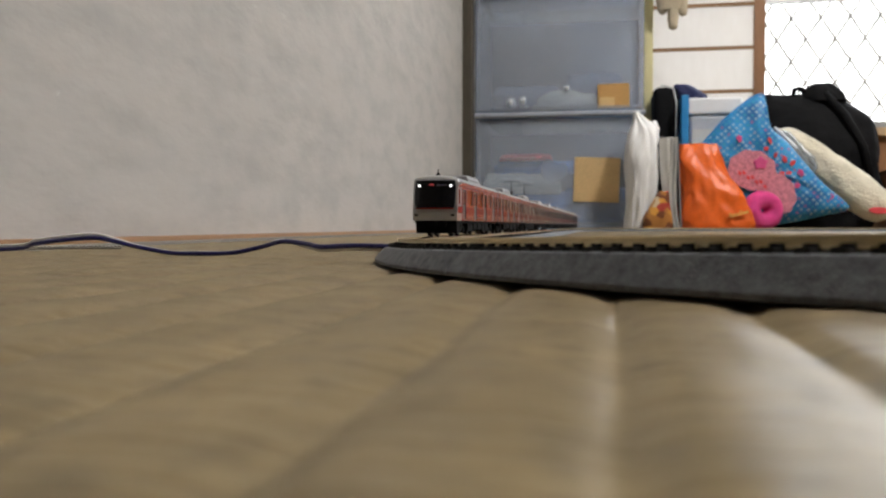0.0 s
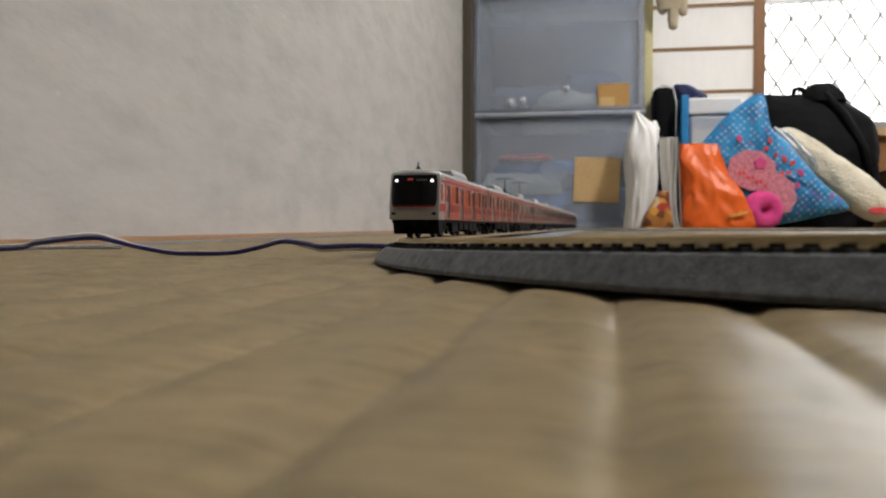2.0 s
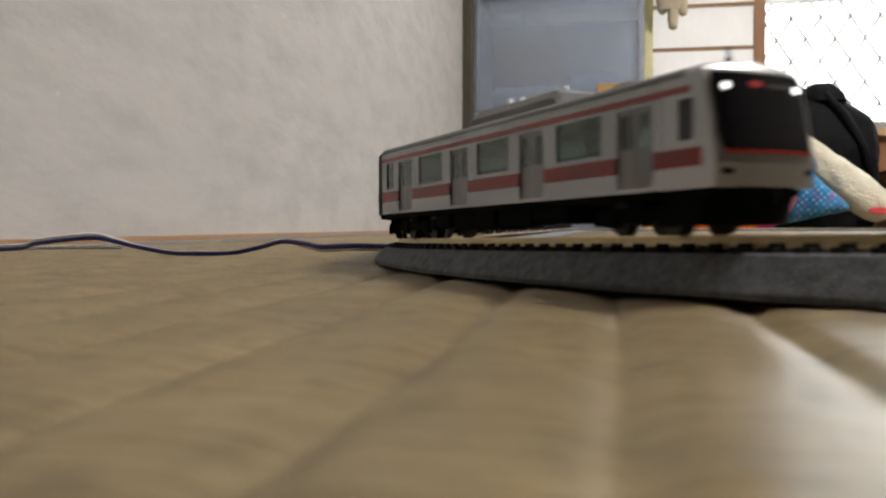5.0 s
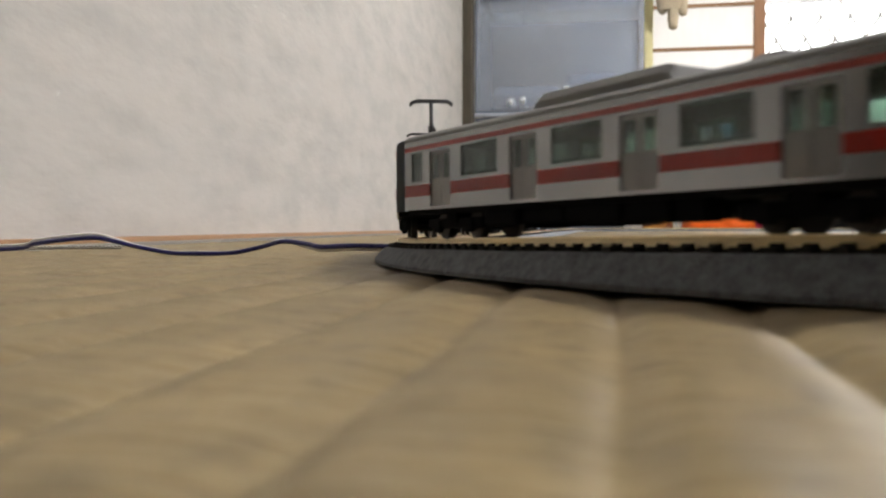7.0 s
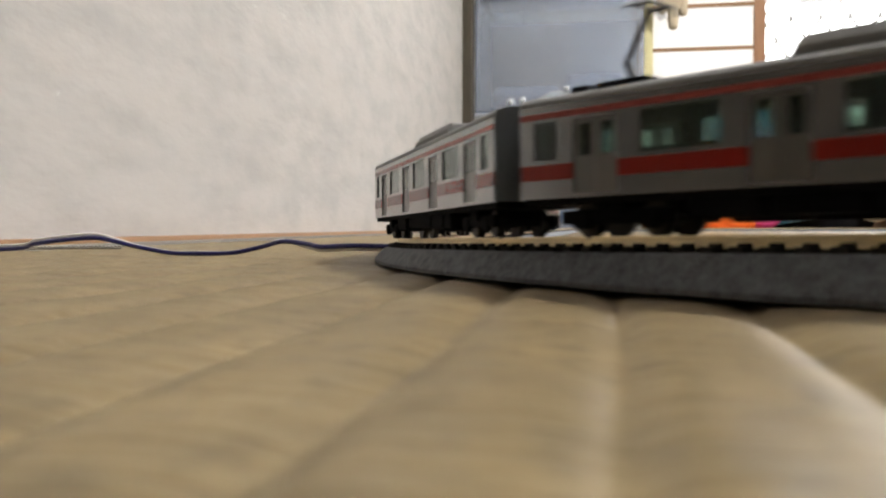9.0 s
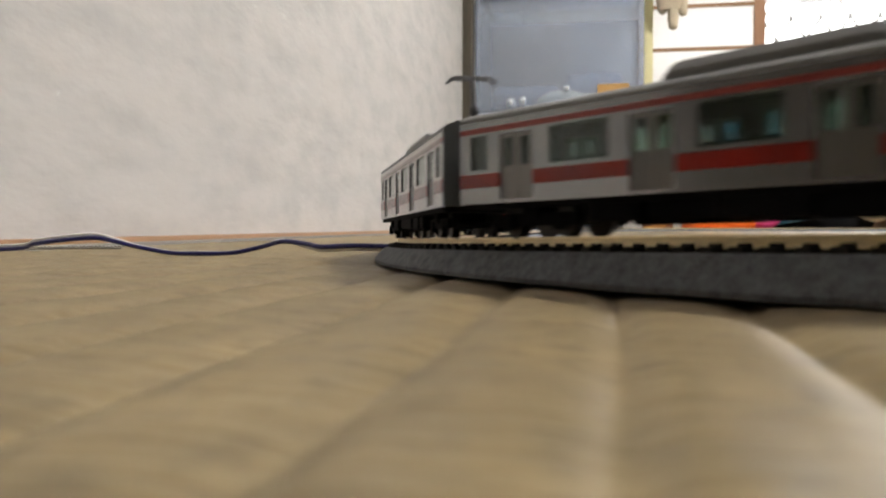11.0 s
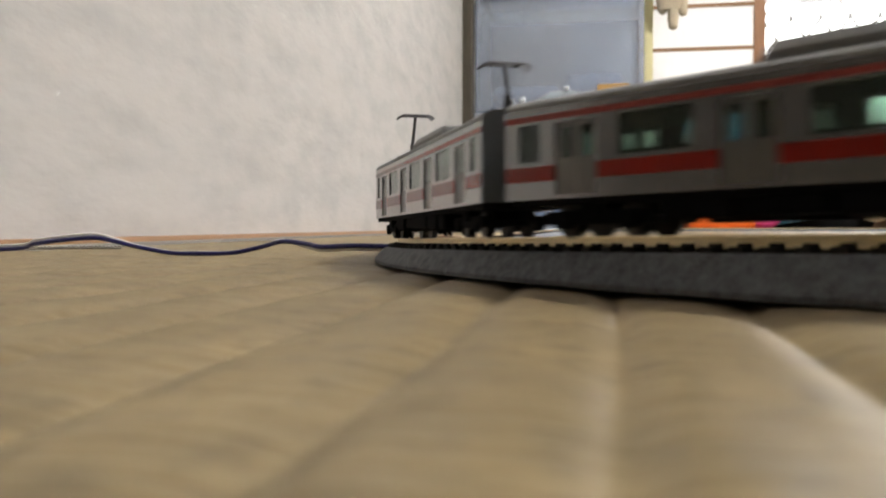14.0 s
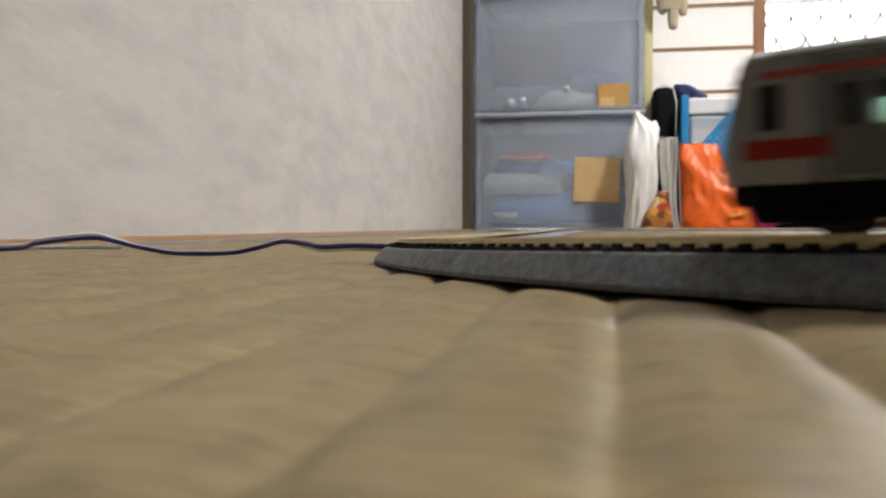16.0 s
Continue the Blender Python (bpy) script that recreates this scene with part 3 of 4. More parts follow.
    cyl(bm, (NOSE - 1.35, 0, 4.0), (NOSE - 1.35, 0, 4.22), 0.035, 6)
    part("aerial", scaled(bm), UNDER, parent, "small black roof aerial")


def train_car(cab, panto, lit=False):
    label = "silver model train car with red waist band"
    if cab:
        label = "silver model train cab car, black windscreen, red waist band" + (", headlights lit" if lit else "")
    elif panto:
        label = "silver model train car with red band, pantograph raised"
    car = holder("train_car", Matrix.Identity(4), label, "model train", "cars of the train")
    part("floor_plate", scaled(boxes((-LEN / 2, -HALF + 0.1, 1.0, LEN / 2 - (1.55 if cab else 0.0), HALF - 0.1, 1.12))), UNDER, car, "black floor plate")
    part("roof", roof_shell(cab), ROOF, car, "dark grey roof")
    for s in (-1, 1):
        side = part("side_panel", side_panel(cab, s), STEEL, car, "silver side panel with window openings")
        for a, b in band_runs(cab, True):
            part("red_band", band(a, b, 1.48, 1.88, s), RED, side, "red waist band")
        for a, b in band_runs(cab, False):
            part("pink_band", band(a, b, 3.08, 3.23, s), PINK, side, "pink band below the roof edge")
        for d in DOORS:
            for k in (-1, 1):
                leaf = part("door_leaf", door_leaf(d, s, k), DOORPAINT, car, "grey sliding door leaf")
                part("pane", pane_box(d + k * 0.34 - 0.205, d + k * 0.34 + 0.205, 2.04, 2.86, s), PANE, leaf)
    for c, w in WINS:
        if cab and c > 8:
            continue
        for s in (-1, 1):
            part("window_pane", pane_box(c - w / 2 - 0.02, c + w / 2 + 0.02, 1.98, 3.02, s), PANE, car, "greenish window")
    part("air_conditioner", roof_unit(0.4, 5.6, 1.0, 4.15), UNIT, car, "grey roof air conditioner with sloped ends")
    for x, ln in ((5.6, 1.3),):
        part("roof_vent", roof_unit(x, ln, 0.6, 3.93), UNIT, car)
    under_gear(car, 3 if cab else 5)
    for x in (-6.9, 6.9):
        bogie(car, x)
    interior(car)
    inter_end(car, -1)
    if cab:
        cab_front(car, lit)
    else:
        inter_end(car, 1)
    for x, reach, top in panto or ():
        pantograph(car, x, reach, top)
        part("fuse_box", scaled(boxes((x - 1.8, -0.5, 3.7, x - 1.2, 0.5, 3.98), bevel=0.05)), UNDER, car)
    return car


# train front along the track, by time
RUN = [(0.0, -0.0090), (1.0, 0.0045), (1.75, 0.0230), (2.5, 0.0510), (3.0, 0.0810), (3.5, 0.1147), (4.0, 0.1532), (4.2, 0.1702), (5.0, 0.2375), (5.6, 0.2860), (6.3, 0.3427), (7.0, 0.4005), (7.5, 0.442),
       (8.1, 0.496), (8.5, 0.536), (8.9, 0.580), (9.2, 0.614), (9.7, 0.6725), (10.2, 0.734), (10.7, 0.798), (11.3, 0.878), (11.7, 0.9335), (12.0, 0.974), (12.5, 1.042), (13.1, 1.126),
       (13.5, 1.184), (13.9, 1.243), (14.5, 1.335), (15.1, 1.433), (15.5, 1.4986), (16.0, 1.576)]
CAR_STEP = 20.15 * M


def run_at(t):
    """Smooth (cubic) reading of RUN."""
    n = len(RUN)
    i = max(k for k in range(n - 1) if RUN[k][0] <= t + 1e-9)
    (t0, a), (t1, b) = RUN[i], RUN[i + 1]
    slope = lambda k: (RUN[min(k + 1, n - 1)][1] - RUN[max(k - 1, 0)][1]) / (RUN[min(k + 1, n - 1)][0] - RUN[max(k - 1, 0)][0])
    h, u = t1 - t0, (t - t0) / (t1 - t0)
    m0, m1 = (0.004 if i == 0 else slope(i)) * h, slope(i + 1) * h
    return (2 * u ** 3 - 3 * u * u + 1) * a + (u ** 3 - 2 * u * u + u) * m0 + (3 * u * u - 2 * u ** 3) * b + (u ** 3 - u * u) * m1


def car_pose(front, backward=False):
    """A car stands on its two bogies; front is the place of its leading end along the track."""
    over, base = (LEN - 13.8) / 2 * M, 13.8 * M
    a, b = track_frame(front - over), track_frame(front - over - base)
    pa, pb = a.translation, b.translation
    u = (pa - pb).normalized()
    left = Vector((-u.y, u.x, 0)).normalized()
    up = u.cross(left)
    mid = (pa + pb) / 2
    if backward:
        u, left = -u, -left
    return Matrix(((u.x, left.x, up.x, mid.x), (u.y, left.y, up.y, mid.y), (u.z, left.z, up.z, mid.z), (0, 0, 0, 1)))


def make_train():
    lead = train_car(True, None, lit=True)
    tail = train_car(True, None)
    plain = train_car(False, None)
    front = train_car(False, [(7.75, -0.1, 5.4)])
    double = train_car(False, [(7.75, -0.1, 5.4), (-6.95, 0.45, 5.7)])
    kinds = [lead, plain, double, plain, plain, front, plain, plain, double, tail]
    cars, used = [], set()
    for k, proto in enumerate(kinds):
        car = proto if proto.name not in used else copy_thing(proto, Matrix.Identity(4))
        used.add(proto.name)
        cars.append(car)
    return cars


# ---------------------------------------------------------------- far end of the room
def plastic_material(name, lo, hi):
    """Hazy clear plastic: part of the light goes straight through, the rest is scattered."""
    m, n, l, b = nodes_of(name)
    tc, tex = n.new("ShaderNodeTexCoord"), n.new("ShaderNodeTexNoise")
    tex.inputs["Scale"].default_value = 5
    l.new(tc.outputs["Object"], tex.inputs["Vector"])
    ramp = n.new("ShaderNodeMapRange")
    ramp.inputs["To Min"].default_value, ramp.inputs["To Max"].default_value = lo, hi
    l.new(tex.outputs["Fac"], ramp.inputs["Value"])
    b.inputs["Base Color"].default_value = (0.60, 0.63, 0.70, 1)
    b.inputs["Roughness"].default_value = 0.3
    clear, mix = n.new("ShaderNodeBsdfTransparent"), n.new("ShaderNodeMixShader")
    clear.inputs["Color"].default_value = (0.90, 0.94, 0.98, 1)
    l.new(ramp.outputs["Result"], mix.inputs["Fac"])
    l.new(clear.outputs["BSDF"], mix.inputs[1])
    l.new(b.outputs["BSDF"], mix.inputs[2])
    l.new(mix.outputs["Shader"], n["Material Output"].inputs["Surface"])
    return m


def paper_screen_material():
    m, n, l, b = nodes_of("screen_paper")
    b.inputs["Base Color"].default_value = (0.85, 0.83, 0.8, 1)
    b.inputs["Roughness"].default_value = 0.9
    tr, mix = n.new("ShaderNodeBsdfTranslucent"), n.new("ShaderNodeMixShader")
    tex = n.new("ShaderNodeTexNoise")
    tex.inputs["Scale"].default_value = 14
    col = n.new("ShaderNodeValToRGB")
    col.color_ramp.elements[0].color, col.color_ramp.elements[1].color = (0.8, 0.77, 0.73, 1), (0.9, 0.88, 0.86, 1)
    l.new(tex.outputs["Fac"], col.inputs["Fac"])
    l.new(col.outputs["Color"], tr.inputs["Color"])
    mix.inputs["Fac"].default_value = 0.78
    l.new(b.outputs["BSDF"], mix.inputs[1])
    l.new(tr.outputs["BSDF"], mix.inputs[2])
    l.new(mix.outputs["Shader"], n["Material Output"].inputs["Surface"])
    return m


def mesh_pouch_material():
    """Blue cloth printed with a grid of small pale dots."""
    m, n, l, b = nodes_of("dotted_blue_cloth")
    tc, mp = n.new("ShaderNodeTexCoord"), n.new("ShaderNodeMapping")
    mp.inputs["Rotation"].default_value = (0, radians(40), 0)
    mp.inputs["Scale"].default_value = (92, 0.001, 92)
    l.new(tc.outputs["Object"], mp.inputs["Vector"])
    vor = n.new("ShaderNodeTexVoronoi")
    vor.inputs["Randomness"].default_value = 0.0
    vor.inputs["Scale"].default_value = 1.0
    l.new(mp.outputs["Vector"], vor.inputs["Vector"])
    ns = n.new("ShaderNodeTexNoise")
    ns.inputs["Scale"].default_value = 25
    l.new(tc.outputs["Object"], ns.inputs["Vector"])
    base = n.new("ShaderNodeValToRGB")
    base.color_ramp.elements[0].position, base.color_ramp.elements[0].color = 0.35, (0.008, 0.12, 0.34, 1)
    base.color_ramp.elements[1].position, base.color_ramp.elements[1].color = 0.65, (0.02, 0.27, 0.60, 1)
    l.new(ns.outputs["Fac"], base.inputs["Fac"])
    dot = n.new("ShaderNodeMapRange")
    dot.inputs["From Min"].default_value, dot.inputs["From Max"].default_value = 0.27, 0.33
    dot.inputs["To Min"].default_value, dot.inputs["To Max"].default_value = 0.55, 0.0
    l.new(vor.outputs["Distance"], dot.inputs["Value"])
    mix = n.new("ShaderNodeMix")
    mix.data_type = "RGBA"
    l.new(dot.outputs["Result"], mix.inputs["Factor"])
    l.new(base.outputs["Color"], mix.inputs["A"])
    pick = n.new("ShaderNodeValToRGB")
    pick.color_ramp.interpolation = "CONSTANT"
    pick.color_ramp.elements[0].color, pick.color_ramp.elements[1].color = (0.42, 0.56, 0.6, 1), (0.04, 0.32, 0.42, 1)
    pick.color_ramp.elements[1].position = 0.55
    for at, colour in ((0.78, (0.52, 0.07, 0.14, 1)), (0.88, (0.55, 0.5, 0.52, 1))):
        pick.color_ramp.elements.new(at).color = colour
    l.new(vor.outputs["Color"], pick.inputs["Fac"])
    l.new(pick.outputs["Color"], mix.inputs["B"])
    l.new(mix.outputs["Result"], b.inputs["Base Color"])
    b.inputs["Roughness"].default_value = 0.45
    return m


def printed_material():
    """Glossy packet film printed in patches of brown, orange, cream and dark red."""
    m, n, l, b = nodes_of("printed_packet")
    tc, vor, ramp = n.new("ShaderNodeTexCoord"), n.new("ShaderNodeTexVoronoi"), n.new("ShaderNodeValToRGB")
    vor.inputs["Scale"].default_value = 62
    l.new(tc.outputs["Object"], vor.inputs["Vector"])
    ramp.color_ramp.interpolation = "CONSTANT"
    ramp.color_ramp.elements[0].color, ramp.color_ramp.elements[1].color = (0.40, 0.17, 0.04, 1), (0.16, 0.05, 0.02, 1)
    ramp.color_ramp.elements[1].position = 0.35
    for at, colour in ((0.55, (0.62, 0.30, 0.05, 1)), (0.72, (0.36, 0.04, 0.03, 1)), (0.84, (0.62, 0.5, 0.33, 1))):
        ramp.color_ramp.elements.new(at).color = colour
    l.new(vor.outputs["Color"], ramp.inputs["Fac"])
    l.new(ramp.outputs["Color"], b.inputs["Base Color"])
    b.inputs["Roughness"].default_value = 0.3
    return m


PLASTIC = plastic_material("frosted_plastic", 0.24, 0.36)
CASING = plastic_material("clear_casing_plastic", 0.10, 0.18)
PLRIM = surface("drawer_rim_plastic", (0.36, 0.39, 0.45), 0.3, vary=0.06, scale=8)
SCREEN = paper_screen_material()
POUCH = mesh_pouch_material()
KRAFT = surface("kraft_paper", (0.60, 0.42, 0.20), 0.8, vary=0.12, scale=25)
KRAFTD = surface("brown_card", (0.48, 0.28, 0.09), 0.75, vary=0.15, scale=25)
ORANGE = surface("orange_vinyl", (0.76, 0.125, 0.009), 0.42, vary=0.12, scale=14, bump=0.004, bump_scale=16)
GOLD = surface("gold_print", (0.75, 0.45, 0.12), 0.4, vary=0.1, scale=60)
WHITEBAG = surface("white_polythene", (0.84, 0.84, 0.84), 0.35, vary=0.05, scale=14, bump=0.003, bump_scale=13, stretch=(1, 1, 0.45))
BLACKC = surface("black_nylon", (0.005, 0.005, 0.006), 0.8, vary=0.3, scale=30, bump=0.004, bump_scale=24, spec=0.15)
NAVY = surface("navy_cloth", (0.015, 0.02, 0.09), 0.7, vary=0.2, scale=30, bump=0.004)
CREAM = surface("cream_fleece", (0.72, 0.66, 0.52), 0.95, vary=0.12, scale=60, bump=0.004, bump_scale=160, sheen=0.3)
GLOVE = surface("beige_cotton", (0.55, 0.46, 0.32), 0.95, vary=0.12, scale=40, bump=0.002, bump_scale=200)
PINKC = surface("bright_pink_cloth", (0.75, 0.06, 0.28), 0.8, vary=0.15, scale=50, bump=0.004)
PATCH = surface("pink_patch", (0.56, 0.21, 0.27), 0.6, vary=0.45, scale=110, fine=3)
FLOWER = surface("red_flower", (0.65, 0.06, 0.07), 0.6, vary=0.2, scale=60)
FLOWERP = surface("magenta_flower", (0.62, 0.08, 0.25), 0.6, vary=0.2, scale=60)
LEAF = surface("green_tag", (0.08, 0.30, 0.08), 0.6, vary=0.2, scale=60)
CLEAR = surface("clear_pouch", (0.7, 0.74, 0.76), 0.15, vary=0.04, scale=20, trans=0.75)
PAGES = surface("magazine_paper", (0.66, 0.65, 0.62), 0.5, vary=0.1, scale=30)
PAGEG = surface("grey_cover", (0.36, 0.36, 0.36), 0.4, vary=0.12, scale=30)
BLUEF = surface("blue_file", (0.03, 0.24, 0.55), 0.4, vary=0.12, scale=30)
WHITEF = surface("milky_file", (0.60, 0.62, 0.68), 0.35, vary=0.08, scale=20, trans=0.3)
FOODP = printed_material()
BLUECL = surface("folded_blue_cloth", (0.17, 0.34, 0.70), 0.9, vary=0.2, scale=25)
REDCL = surface("folded_red_cloth", (0.7, 0.12, 0.14), 0.9, vary=0.2, scale=25)
GREYCL = surface("folded_grey_cloth", (0.62, 0.64, 0.62), 0.9, vary=0.2, scale=25)
DARKCL = surface("folded_dark_cloth", (0.12, 0.16, 0.26), 0.9, vary=0.2, scale=25)
WHITECL = surface("white_card", (0.8, 0.8, 0.8), 0.6, vary=0.05, scale=25)
GRILLE = surface("grey_grille_metal", (0.45, 0.42, 0.38), 0.6, metal=0.1, vary=0.15, scale=60)
ALU = surface("window_aluminium", (0.4, 0.4, 0.4), 0.4, metal=0.6, vary=0.1, scale=30)
GLASS = surface("window_glass", (0.97, 0.98, 0.98), 0.02, vary=0.01, scale=3, trans=1.0)
WIREB = surface("blue_wire_sleeve", (0.010, 0.010, 0.115), 0.3, vary=0.1, scale=80, spec=0.3)
WIREW = surface("white_wire_sleeve", (0.72, 0.70, 0.66), 0.4, vary=0.08, scale=80)
WIREG = surface("grey_twisted_wire", (0.35, 0.33, 0.30), 0.4, metal=0.4, vary=0.25, scale=300)


def in_room(name, label, category, group=""):
    return holder(name, AX.copy(), label, category, group)


def rounded(ob, width, segments=3):
    md = ob.modifiers.new("edge", "BEVEL")
    md.width, md.segments, md.limit_method = width, segments, "ANGLE"
    return ob


def smooth_rings(rings, steps):
    """Catmull-Rom through rows of numbers."""
    out = []
    n = len(rings)
    for i in range(n - 1):
        p = [np.array(rings[max(0, min(n - 1, i + k))], float) for k in (-1, 0, 1, 2)]
        for q in range(steps):
            u = q / steps
            out.append(0.5 * (2 * p[1] + (p[2] - p[0]) * u + (2 * p[0] - 5 * p[1] + 4 * p[2] - p[3]) * u * u + (3 * p[1] - p[0] - 3 * p[2] + p[3]) * u ** 3))
    out.append(np.array(rings[-1], float))
    return out


def sack(rings, crease=0.006, seed=1, square=2.6, n=40, steps=7, freq=18):
    """A soft bag from rows of (z, c, e, half width, half depth), with creases."""
    bm = bmesh.new()
    rows = []
    for z, c, e, a, b in smooth_rings(rings, steps):
        row = []
        for k in range(n):
            t = 2 * math.pi * k / n
            ct, st = math.cos(t), math.sin(t)
            r = (abs(ct) ** square + abs(st) ** square) ** (-1 / square)
            w = noise.noise(Vector((ct * 2.2 + seed * 3.1, st * 2.2, z * freq)))
            w2 = abs(noise.noise(Vector((ct * 4 + seed, st * 4 + z * freq * 1.2, z * freq * 0.8 + seed))))
            k2 = 1 + (crease * w - crease * 1.4 * w2) / max(a, 0.02)
            row.append((c + a * r * ct * k2, e + b * r * st * k2, max(0.0, z + crease * 0.5 * w * min(1, z * 20))))
        rows.append(row)
    loft(bm, rows)
    bmesh.ops.recalc_face_normals(bm, faces=bm.faces[:])
    return bm


def capsule(a, b, r0, r1, n=20, rough=0.0):
    bm = bmesh.new()
    a, b = Vector(a), Vector(b)
    q = (b - a).to_track_quat("Z", "Y").to_matrix()
    ln = (b - a).length
    rows = []
    for j in range(25):
        u = -1 + 2 * j / 24
        s = max(0.06, (1 - abs(u) ** 5) ** 0.5)
        p = a.lerp(b, (u + 1) / 2)
        r = (r0 + (r1 - r0) * (u + 1) / 2) * s
        rows.append([p + q @ Vector((r * math.cos(2 * math.pi * k / n), r * math.sin(2 * math.pi * k / n), 0)) * (1 + rough * noise.noise(Vector((k * 0.5, j * 0.35, 1.7)))) for k in range(n)])
    loft(bm, rows)
    bmesh.ops.recalc_face_normals(bm, faces=bm.faces[:])
    return bm


def disc(c, e, z, rc, rz, thick=0.003, turn=0.0, n=24, petals=0):
    """A flat patch facing the room, slightly raised."""
    bm = bmesh.new()
    rows = []
    for d, k in ((0, 1.0), (thick, 1.0), (thick * 1.4, 0.85)):
        row = []
        for i in range(n):
            t = 2 * math.pi * i / n
            r = k * (1 + ((0.14 if petals < 8 else 0.035) * math.cos(petals * t) if petals else 0))
            x, y = rc * r * math.cos(t), rz * r * math.sin(t)
            row.append((c + x * math.cos(turn) - y * math.sin(turn), e - d, z + x * math.sin(turn) + y * math.cos(turn)))
        rows.append(row)
    loft(bm, rows)
    bmesh.ops.recalc_face_normals(bm, faces=bm.faces[:])
    return bm


# --- stacked drawers
DL, DR, DE = -0.301, 0.088, 2.06


def drawer_contents(unit, items, z):
    for nm, c0, c1, z0, z1, e, mat, lab in items:
        ob = part(nm, sack([(0.0, (c0 + c1) / 2, e, (c1 - c0) / 2, 0.03), ((z1 - z0) * 0.5, (c0 + c1) / 2, e, (c1 - c0) / 2 * 1.02, 0.034), (z1 - z0, (c0 + c1) / 2, e, (c1 - c0) / 2 * 0.9, 0.02)],
                           0.008, seed=int(c0 * 100) + 7, square=4, n=28, steps=4), mat, unit, lab, smooth=True)
        ob.location.z = z + z0


def storage_drawer(z, h, items, label):
    unit = in_room("storage_drawer", label, "storage drawer", "stacked drawers")
    t = 0.004
    part("casing", boxes((DL, DE + 0.02, z, DL + t, DE + 0.55, z + h), (DR - t, DE + 0.02, z, DR, DE + 0.55, z + h), (DL + t, DE + 0.02, z, DR - t, DE + 0.55, z + t),
                         (DL + t, DE + 0.02, z + h - t, DR - t, DE + 0.55, z + h), (DL + t, DE + 0.545, z + t, DR - t, DE + 0.55, z + h - t)), CASING, unit, "milky outer casing")
    fr = rounded(part("drawer_front", boxes((DL + 0.006, DE + 0.008, z + 0.012, DR - 0.006, DE + 0.012, z + h - 0.016)), PLASTIC, unit, "frosted clear drawer front"), 0.0015)
    rounded(part("rim", boxes((DL - 0.004, DE - 0.004, z + h - 0.012, DR + 0.004, DE + 0.02, z + h - 0.001)), PLRIM, unit, "milky projecting rim"), 0.004)
    rounded(part("rim", boxes((DL, DE, z + 0.001, DR, DE + 0.02, z + 0.011)), PLASTIC, unit, "milky lower rim"), 0.003)
    for c in (DL + 0.001, DR - 0.013):
        rounded(part("corner_post", boxes((c, DE, z + 0.0115, c + 0.012, DE + 0.02, z + h - 0.0165)), PLASTIC, unit, "milky corner post"), 0.004)
    part("inner_box", boxes((DL + 0.008, DE + 0.24, z + 0.006, DR - 0.008, DE + 0.245, z + h - 0.03)), PLRIM, unit, "pale inner back of the drawer")
    drawer_contents(unit, items, z)
    return unit


low = storage_drawer(0.0, 0.276, [("folded_cloth", -0.27, -0.03, 0.02, 0.09, 2.115, BLUECL, "folded blue cloth"), ("folded_cloth", -0.285, -0.10, 0.085, 0.135, 2.11, GREYCL, "pale folded cloth"),
                                  ("folded_cloth", -0.10, 0.07, 0.02, 0.10, 2.12, BLUECL, "folded blue cloth"), ("folded_cloth", -0.26, 0.0, 0.135, 0.165, 2.12, BLUECL, "folded blue cloth"),
                                  ("folded_cloth", -0.245, -0.12, 0.165, 0.18, 2.105, REDCL, "folded red cloth"), ("note", -0.26, -0.19, 0.03, 0.05, 2.11, WHITECL, "white scrap")],
                     "frosted plastic drawer of folded cloth, standing on the floor")
mid = storage_drawer(0.276, 0.284, [("folded_cloth", -0.27, -0.10, 0.02, 0.065, 2.118, DARKCL, "dark folded cloth"), ("folded_cloth", -0.09, 0.04, 0.03, 0.09, 2.118, DARKCL, "dark navy cloth"),
                                    ("folded_cloth", -0.17, 0.0, 0.015, 0.05, 2.112, GREYCL, "grey folded cloth"),
                                    ("note", -0.23, -0.205, 0.018, 0.035, 2.10, WHITECL, "white tag"), ("note", -0.20, -0.18, 0.018, 0.038, 2.10, WHITECL, "white tag"), ("note", -0.095, -0.08, 0.048, 0.062, 2.10, WHITECL, "white tag")],
                     "frosted plastic drawer, half full, stacked on another drawer")
storage_drawer(0.560, 0.262, [("folded_cloth", -0.25, 0.05, 0.02, 0.10, 2.118, GREYCL, "folded grey cloth")], "frosted plastic drawer at the top of the stack")


def paper_note(c0, c1, z0, z1, mat, label, tilt=0.0):
    th = in_room("paper_label", label, "paper label", "labels on the drawers")
    ob = part("sheet", boxes((-(c1 - c0) / 2, -0.0012, -(z1 - z0) / 2, (c1 - c0) / 2, 0.0, (z1 - z0) / 2)), mat, th)
    ob.matrix_basis = Matrix.Translation(((c0 + c1) / 2, DE + 0.006, (z0 + z1) / 2)) @ Matrix.Rotation(radians(tilt), 4, "Y")
    return th


paper_note(-0.069, 0.034, 0.066, 0.168, KRAFT, "square of kraft paper taped to the drawer front", 2)
n2 = paper_note(-0.016, 0.055, 0.281, 0.336, KRAFTD, "small brown card on the upper drawer front", -1)
fold = part("folded_corner", boxes((-0.012, DE + 0.0015, 0.283, 0.022, DE + 0.0035, 0.305)), KRAFT, n2, "paler folded corner")

